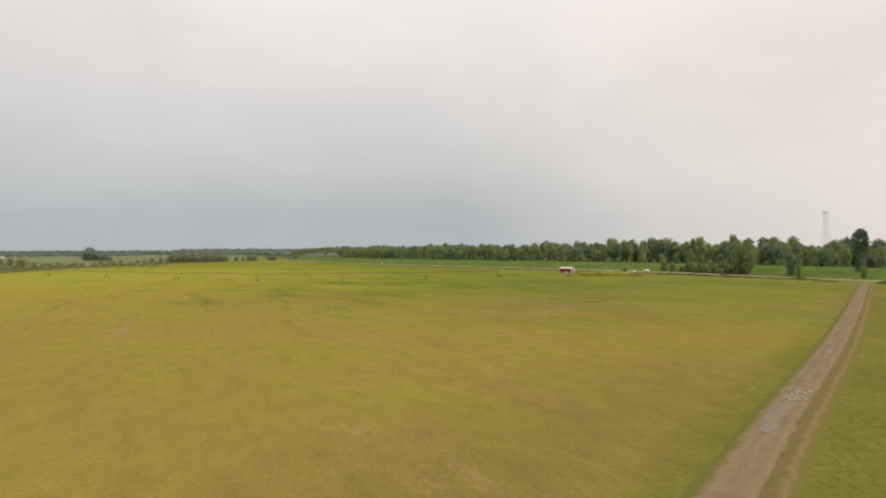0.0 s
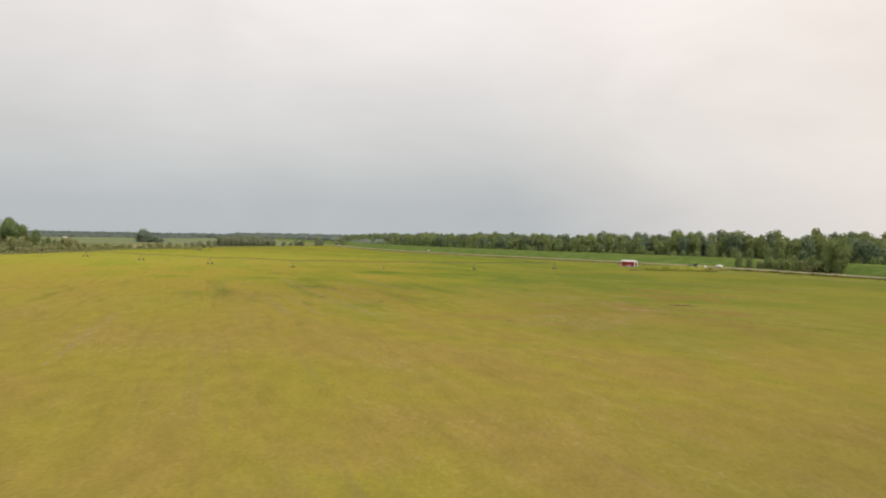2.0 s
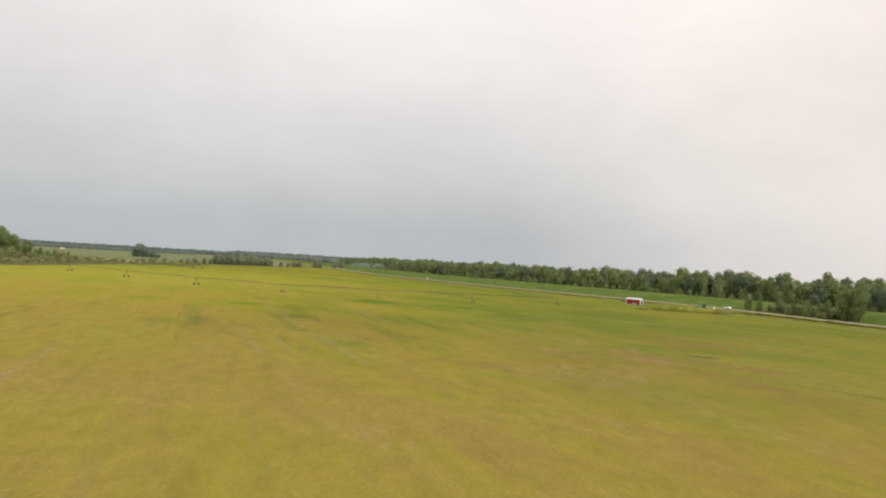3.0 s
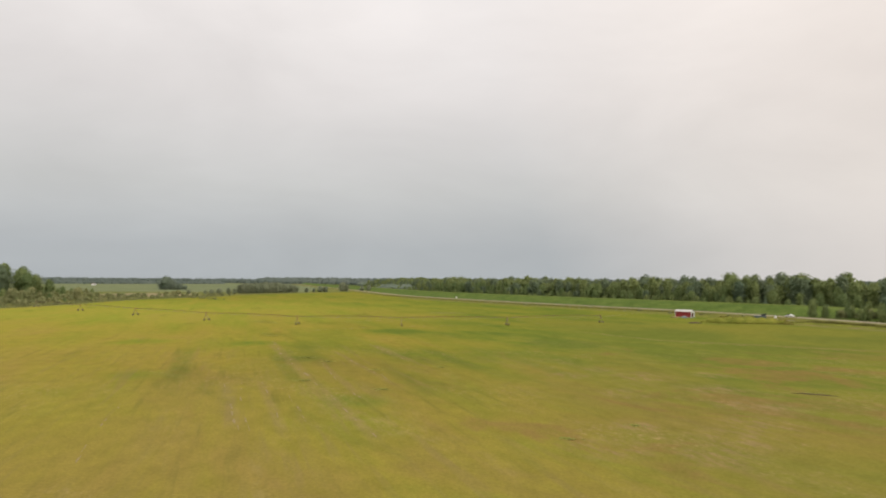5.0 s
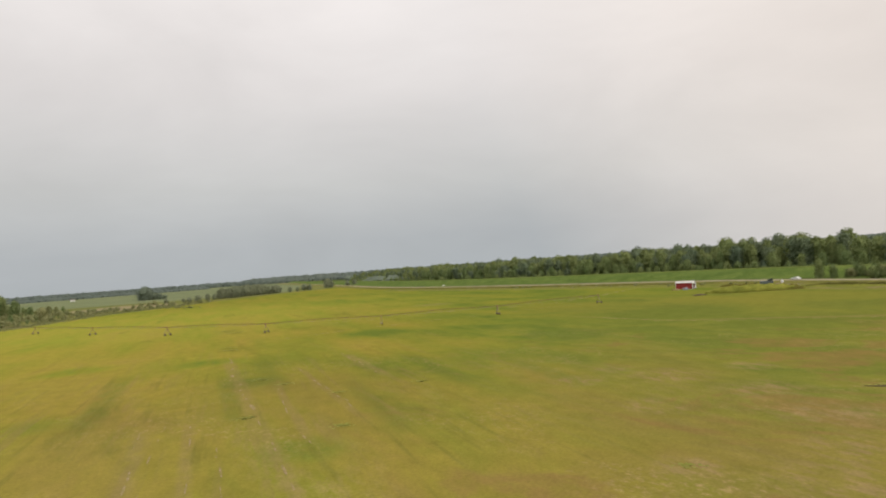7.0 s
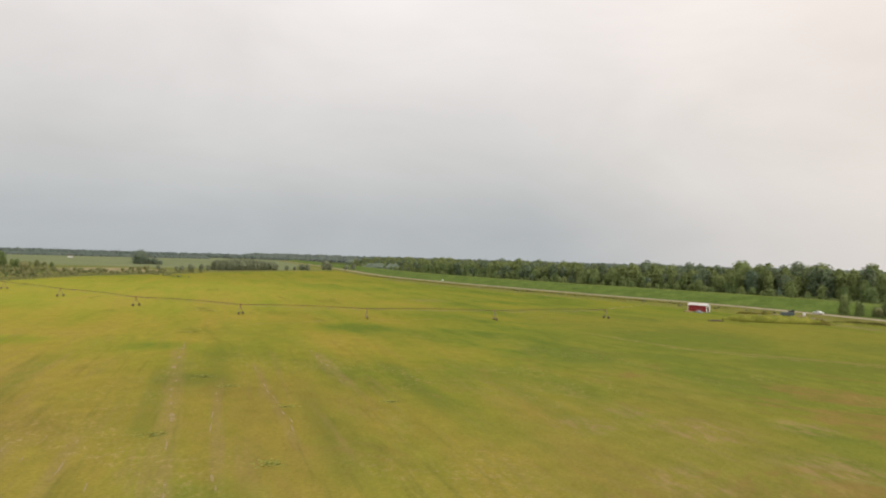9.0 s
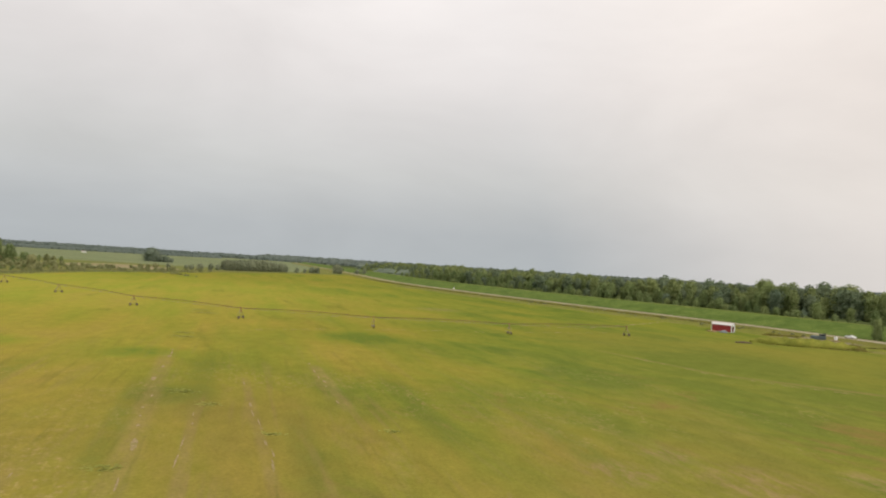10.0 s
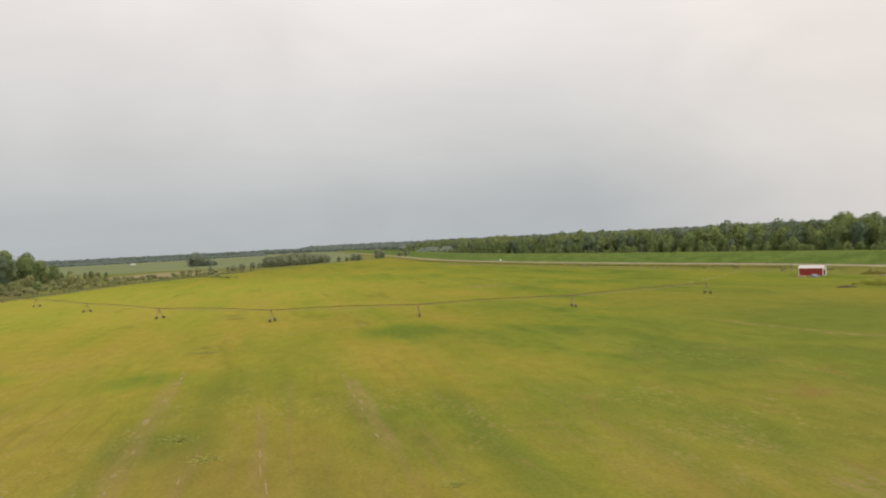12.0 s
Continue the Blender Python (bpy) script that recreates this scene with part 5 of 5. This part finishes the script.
for k in range(70):
    q, d = along(ROAD, rng.uniform(road_y(640), road_y(390)))
    o = -rng.uniform(11, 34)
    plant("margin_bush", LOW[k % 3], q.x - d.y * o, q.y + d.x * o, 0.0, rng.uniform(0.25, 0.6), rng.uniform(0, 360), "low olive weed bush on the rough margin", "bush", "bushes on the margin", rng.uniform(0.5, 0.8))

# rank weeds in the crop
RANK = leaf_mat("rank_weed_leaves", (0.19, 0.21, 0.042), (0.25, 0.25, 0.05), (0.30, 0.28, 0.06))


def weed_patch(x, y, length, width, seed, turn=0.0):
    """Low rank weeds thinning out towards the patch's edge."""
    r_ = np.random.default_rng(seed)
    verts, faces = [], []
    for k in range(int(9 * length * width) + 8):
        px_, py_ = r_.normal() * length * 0.27, r_.normal() * width * 0.27
        h = 0.09 * math.exp(-(px_ / length) ** 2 * 4 - (py_ / width) ** 2 * 4) * r_.uniform(0.4, 1.1)
        ang, w_ = r_.uniform(0, 6.28), r_.uniform(0.10, 0.26)
        c, s_ = math.cos(ang) * w_, math.sin(ang) * w_
        b_ = len(verts)
        verts += [(px_ - c, py_ - s_, 0.04), (px_ + c, py_ + s_, 0.04), (px_ + c * 0.6 - s_ * 2, py_ + s_ * 0.6 + c * 2, 0.05 + h), (px_ - c * 0.6 - s_ * 2.4, py_ - s_ * 0.6 + c * 2.4, 0.05 + h * 0.8)]
        faces.append((b_, b_ + 1, b_ + 2, b_ + 3))
    me = bpy.data.meshes.new("weed_patch")
    me.from_pydata(verts, [], faces)
    me.materials.append(RANK)
    ob = new("weed_patch", me)
    ob.matrix_world = pose(x, y, 0.0, 0, 0, turn)
    return tagged(ob, "low patch of rank green weeds in the crop", "weeds", "weeds in the crop", "stuff")


for k, (x, y, l, w) in enumerate(((-20, 199.6, 3.2, 1.4), (-6.3, 205, 2.8, 1.3), (-33, 211.5, 3.2, 2.6), (-31, 184, 3.0, 2.2), (-69, 276, 7, 3), (-92, 338, 9, 5), (-98, 347, 9, 4), (-40, 218, 4, 2.5), (-14.6, 176, 3.0, 2), (23, 152.5, 2.4, 1.2), (13.3, 144.6, 2.6, 1.2), (-72, 283, 5, 2.4), (59.6, 180, 5, 1.4))):
    weed_patch(x, y, l, w, 20 + k, rng.uniform(-12, 12))
heap("soil_ridge", 59.0, 178.5, (7.0, 0.36, 0.18), plain("dark_turned_soil", (0.085, 0.065, 0.032), (0.15, 0.115, 0.06), 1.2, 0.95, 0, 0.5), "thin ridge of turned dark soil in the crop", "soil ridge", 9, -22, 1.0)


# weedy bank and timber gantry past the dirt track's end
END_BANK = [tuple(q) for q in sideways(DIRT_LINE, -7.5) if 256 < q.y < 290]
ribbon("bank_mound", [Vector(p) for p in END_BANK], [(-4.5, 0.02), (-2.5, 0.5), (0.0, 0.8), (2.2, 0.5), (4.0, 0.05)], BANK_GRASS, "low earth bank beside the dirt track's end", "bank", 1.2, taper=12)
grass_bank("grass_bank", END_BANK, 7, 1.3, 1400, 41, "tall olive weeds beside the dirt track's end", DARK_WEEDS)
gantry = thing("timber_gantry", pose(267, 330, 0.2, 0, 0, -39), "grey timber three-post gantry at the levee's foot", "gantry")
for x in (-4.6, 0.2, 4.6):
    part("post", rod(bmesh.new(), (x, 0, 0), (x, 0, 11.4), 0.12, 0.10, 10), GREY_TIMBER, gantry)
part("crossbeam", box(bmesh.new(), (0, -0.2, 11.0), (10.6, 0.2, 0.22), bevel=0.03), GREY_TIMBER, gantry)


# ---- white car, marker post, lattice tower, house ----
def car(x, y, z, turn):
    t = thing("car", pose(x, y, z, 0, 0, turn), "white saloon car on the gravel road", "car")
    bm_ = bmesh.new()
    side = [(-2.3, 0.35), (-2.35, 0.75), (-2.1, 0.92), (-1.4, 0.98), (-0.75, 1.42), (0.75, 1.45), (1.45, 1.0), (2.2, 0.86), (2.35, 0.6), (2.3, 0.33)]
    left = [bm_.verts.new((px, -0.88 + (0.14 if pz > 1.2 else 0), pz)) for px, pz in side]
    right = [bm_.verts.new((px, 0.88 - (0.14 if pz > 1.2 else 0), pz)) for px, pz in side]
    bm_.faces.new(left), bm_.faces.new(right[::-1])
    for i in range(len(side)):
        j = (i + 1) % len(side)
        bm_.faces.new((left[i], right[i], right[j], left[j]))
    bmesh.ops.recalc_face_normals(bm_, faces=bm_.faces)
    bmesh.ops.bevel(bm_, geom=bm_.edges[:], offset=0.05, segments=2, affect="EDGES")
    part("body", bm_, WHITE, t, smooth=True)
    for s in (-1, 1):
        bm_ = bmesh.new()
        vs = [bm_.verts.new((px, s * py, pz)) for px, py, pz in ((-1.2, 0.87, 1.02), (1.25, 0.87, 1.02), (0.72, 0.78, 1.38), (-0.7, 0.78, 1.38))]
        f_ = bm_.faces.new(vs)
        bmesh.ops.solidify(bm_, geom=[f_], thickness=0.03)
        part("side_window", bm_, GLASS, t, "dark glass")
    me_, ri_ = wheel_mesh(0.33, 0.22), rim_mesh(0.33, 0.22)
    for px in (-1.4, 1.42):
        for py in (-0.8, 0.8):
            w_ = part("wheel", me_, TYRE, t, "black tyre")
            w_.matrix_local = pose(px, py, 0.33, 0, 0, 90)
            part("rim", ri_, GALV, w_)


q, d = along(ROAD, road_y(420))
car(q.x + d.y * 1.8, q.y - d.x * 1.8, 0.72, math.degrees(math.atan2(d.y, d.x)))

sign = thing("road_sign", pose(-22, 692, 0.3, 0, 0, 20), "small white road sign on a post", "sign")
part("post", rod(bmesh.new(), (0, 0, 0), (0, 0, 2.6), 0.05), GALV, sign)
part("panel", box(bmesh.new(), (0, -0.07, 2.2), (1.3, 0.05, 1.1), bevel=0.02), WHITE, sign)

tower = thing("lattice_tower", pose(660, 925, 0, 0, 0, 20), "tall slender grey steel lattice tower", "tower")
TOP = 74.0
for s in range(4):
    c, sn = math.cos(math.pi * (s / 2 + 0.25)), math.sin(math.pi * (s / 2 + 0.25))
    part("leg", rod(bmesh.new(), (6.4 * c, 6.4 * sn, 0), (3.2 * c, 3.2 * sn, TOP), 0.26, 0.2, 6), STEEL_PALE, tower)
for k in range(11):
    z0, z1 = TOP * k / 11, TOP * (k + 1) / 11
    r0_, r1_ = 6.4 - 3.2 * k / 11, 6.4 - 3.2 * (k + 1) / 11
    bm = bmesh.new()
    for s in range(4):
        a_, b_ = math.pi * (s / 2 + 0.25), math.pi * (s / 2 + 0.75)
        p0, p1 = Vector((r0_ * math.cos(a_), r0_ * math.sin(a_), z0)), Vector((r0_ * math.cos(b_), r0_ * math.sin(b_), z0))
        u0, u1 = Vector((r1_ * math.cos(a_), r1_ * math.sin(a_), z1)), Vector((r1_ * math.cos(b_), r1_ * math.sin(b_), z1))
        rod(bm, p0, u1, 0.07, None, 4), rod(bm, p1, u0, 0.07, None, 4), rod(bm, u0, u1, 0.09, None, 4)
    part("brace", bm, STEEL_PALE, tower)
bm = bmesh.new()
box(bm, (0, 0, TOP + 0.4), (9.0, 7.0, 0.6), bevel=0.1)
for s in (-1, 1):
    rod(bm, (4.3 * s, 0, TOP + 0.4), (2.5 * s, 0, TOP + 3.2), 0.2, None, 6)
rod(bm, (-2.6, 0, TOP + 3.2), (2.6, 0, TOP + 3.2), 0.25, None, 6)
part("head_frame", bm, STEEL_PALE, tower)

house = thing("farmhouse", pose(-1010, 1640, 0, 0, 0, 25) @ Matrix.Diagonal((0.62, 0.62, 0.62, 1)), "small white farmhouse far across the crop", "house")
part("wall", box(bmesh.new(), (0, 0, 2.8), (16, 9, 5.6)), WHITE, house)
bm = bmesh.new()
vs = [bm.verts.new((x, y, z)) for x in (-8.4, 8.4) for y, z in ((-5, 5.6), (5, 5.6), (0, 8.6))]
bm.faces.new(vs[:3]), bm.faces.new(vs[3:][::-1])
for i in range(3):
    bm.faces.new((vs[i], vs[(i + 1) % 3], vs[3 + (i + 1) % 3], vs[3 + i]))
bmesh.ops.recalc_face_normals(bm, faces=bm.faces)
part("roof", bm, GALV, house)
for x in (-5, -1.5, 2, 5.5):
    part("window", box(bmesh.new(), (x, -4.53, 3.0), (1.1, 0.08, 1.5)), GLASS, house)

# ---- puddle and stones on the track ----
ribbon("mud_patch", [q for q in DIRT_LINE if 46 < q.y < 56], [(-0.35, 0.165), (0.0, 0.20), (0.6, 0.20), (1.0, 0.165)], PUDDLE, "drying mud patch in the dirt track", "mud", 0.5)
ribbon("mud_patch", [q for q in DIRT_LINE if 84 < q.y < 88], [(-0.3, 0.165), (0.1, 0.195), (0.5, 0.165)], PUDDLE, "small drying mud patch in the dirt track", "mud", 0.35)
stones = []
for v_ in range(4):
    bm = bmesh.new()
    bmesh.ops.create_icosphere(bm, subdivisions=1, radius=0.5)
    for v in bm.verts:
        v.co *= 1 + 0.5 * noise.noise(v.co * 2 + Vector((v_ * 5, 0, 0)))
        v.co.z *= 0.45
    stones.append(mesh_of(bm, "stone", STONE))
r_ = random.Random(8)
for k in range(80):
    a = r_.uniform(0, 1)
    q = Vector((42.2, 58.7)) + Vector((0.64, 0.77)) * r_.gauss(0, 2.2) + Vector((0.77, -0.63)) * (2.4 * a - 1.1)
    ob = new("stone", stones[k % 4])
    s = r_.uniform(0.12, 0.5)
    ob.matrix_world = pose(q.x, q.y, 0.19, 0, 0, r_.uniform(0, 360)) @ Matrix.Diagonal((s * 1.5, s, s, 1))
    tagged(ob, "flat pale broken stone on the dirt track", "stone", "stones on the track")
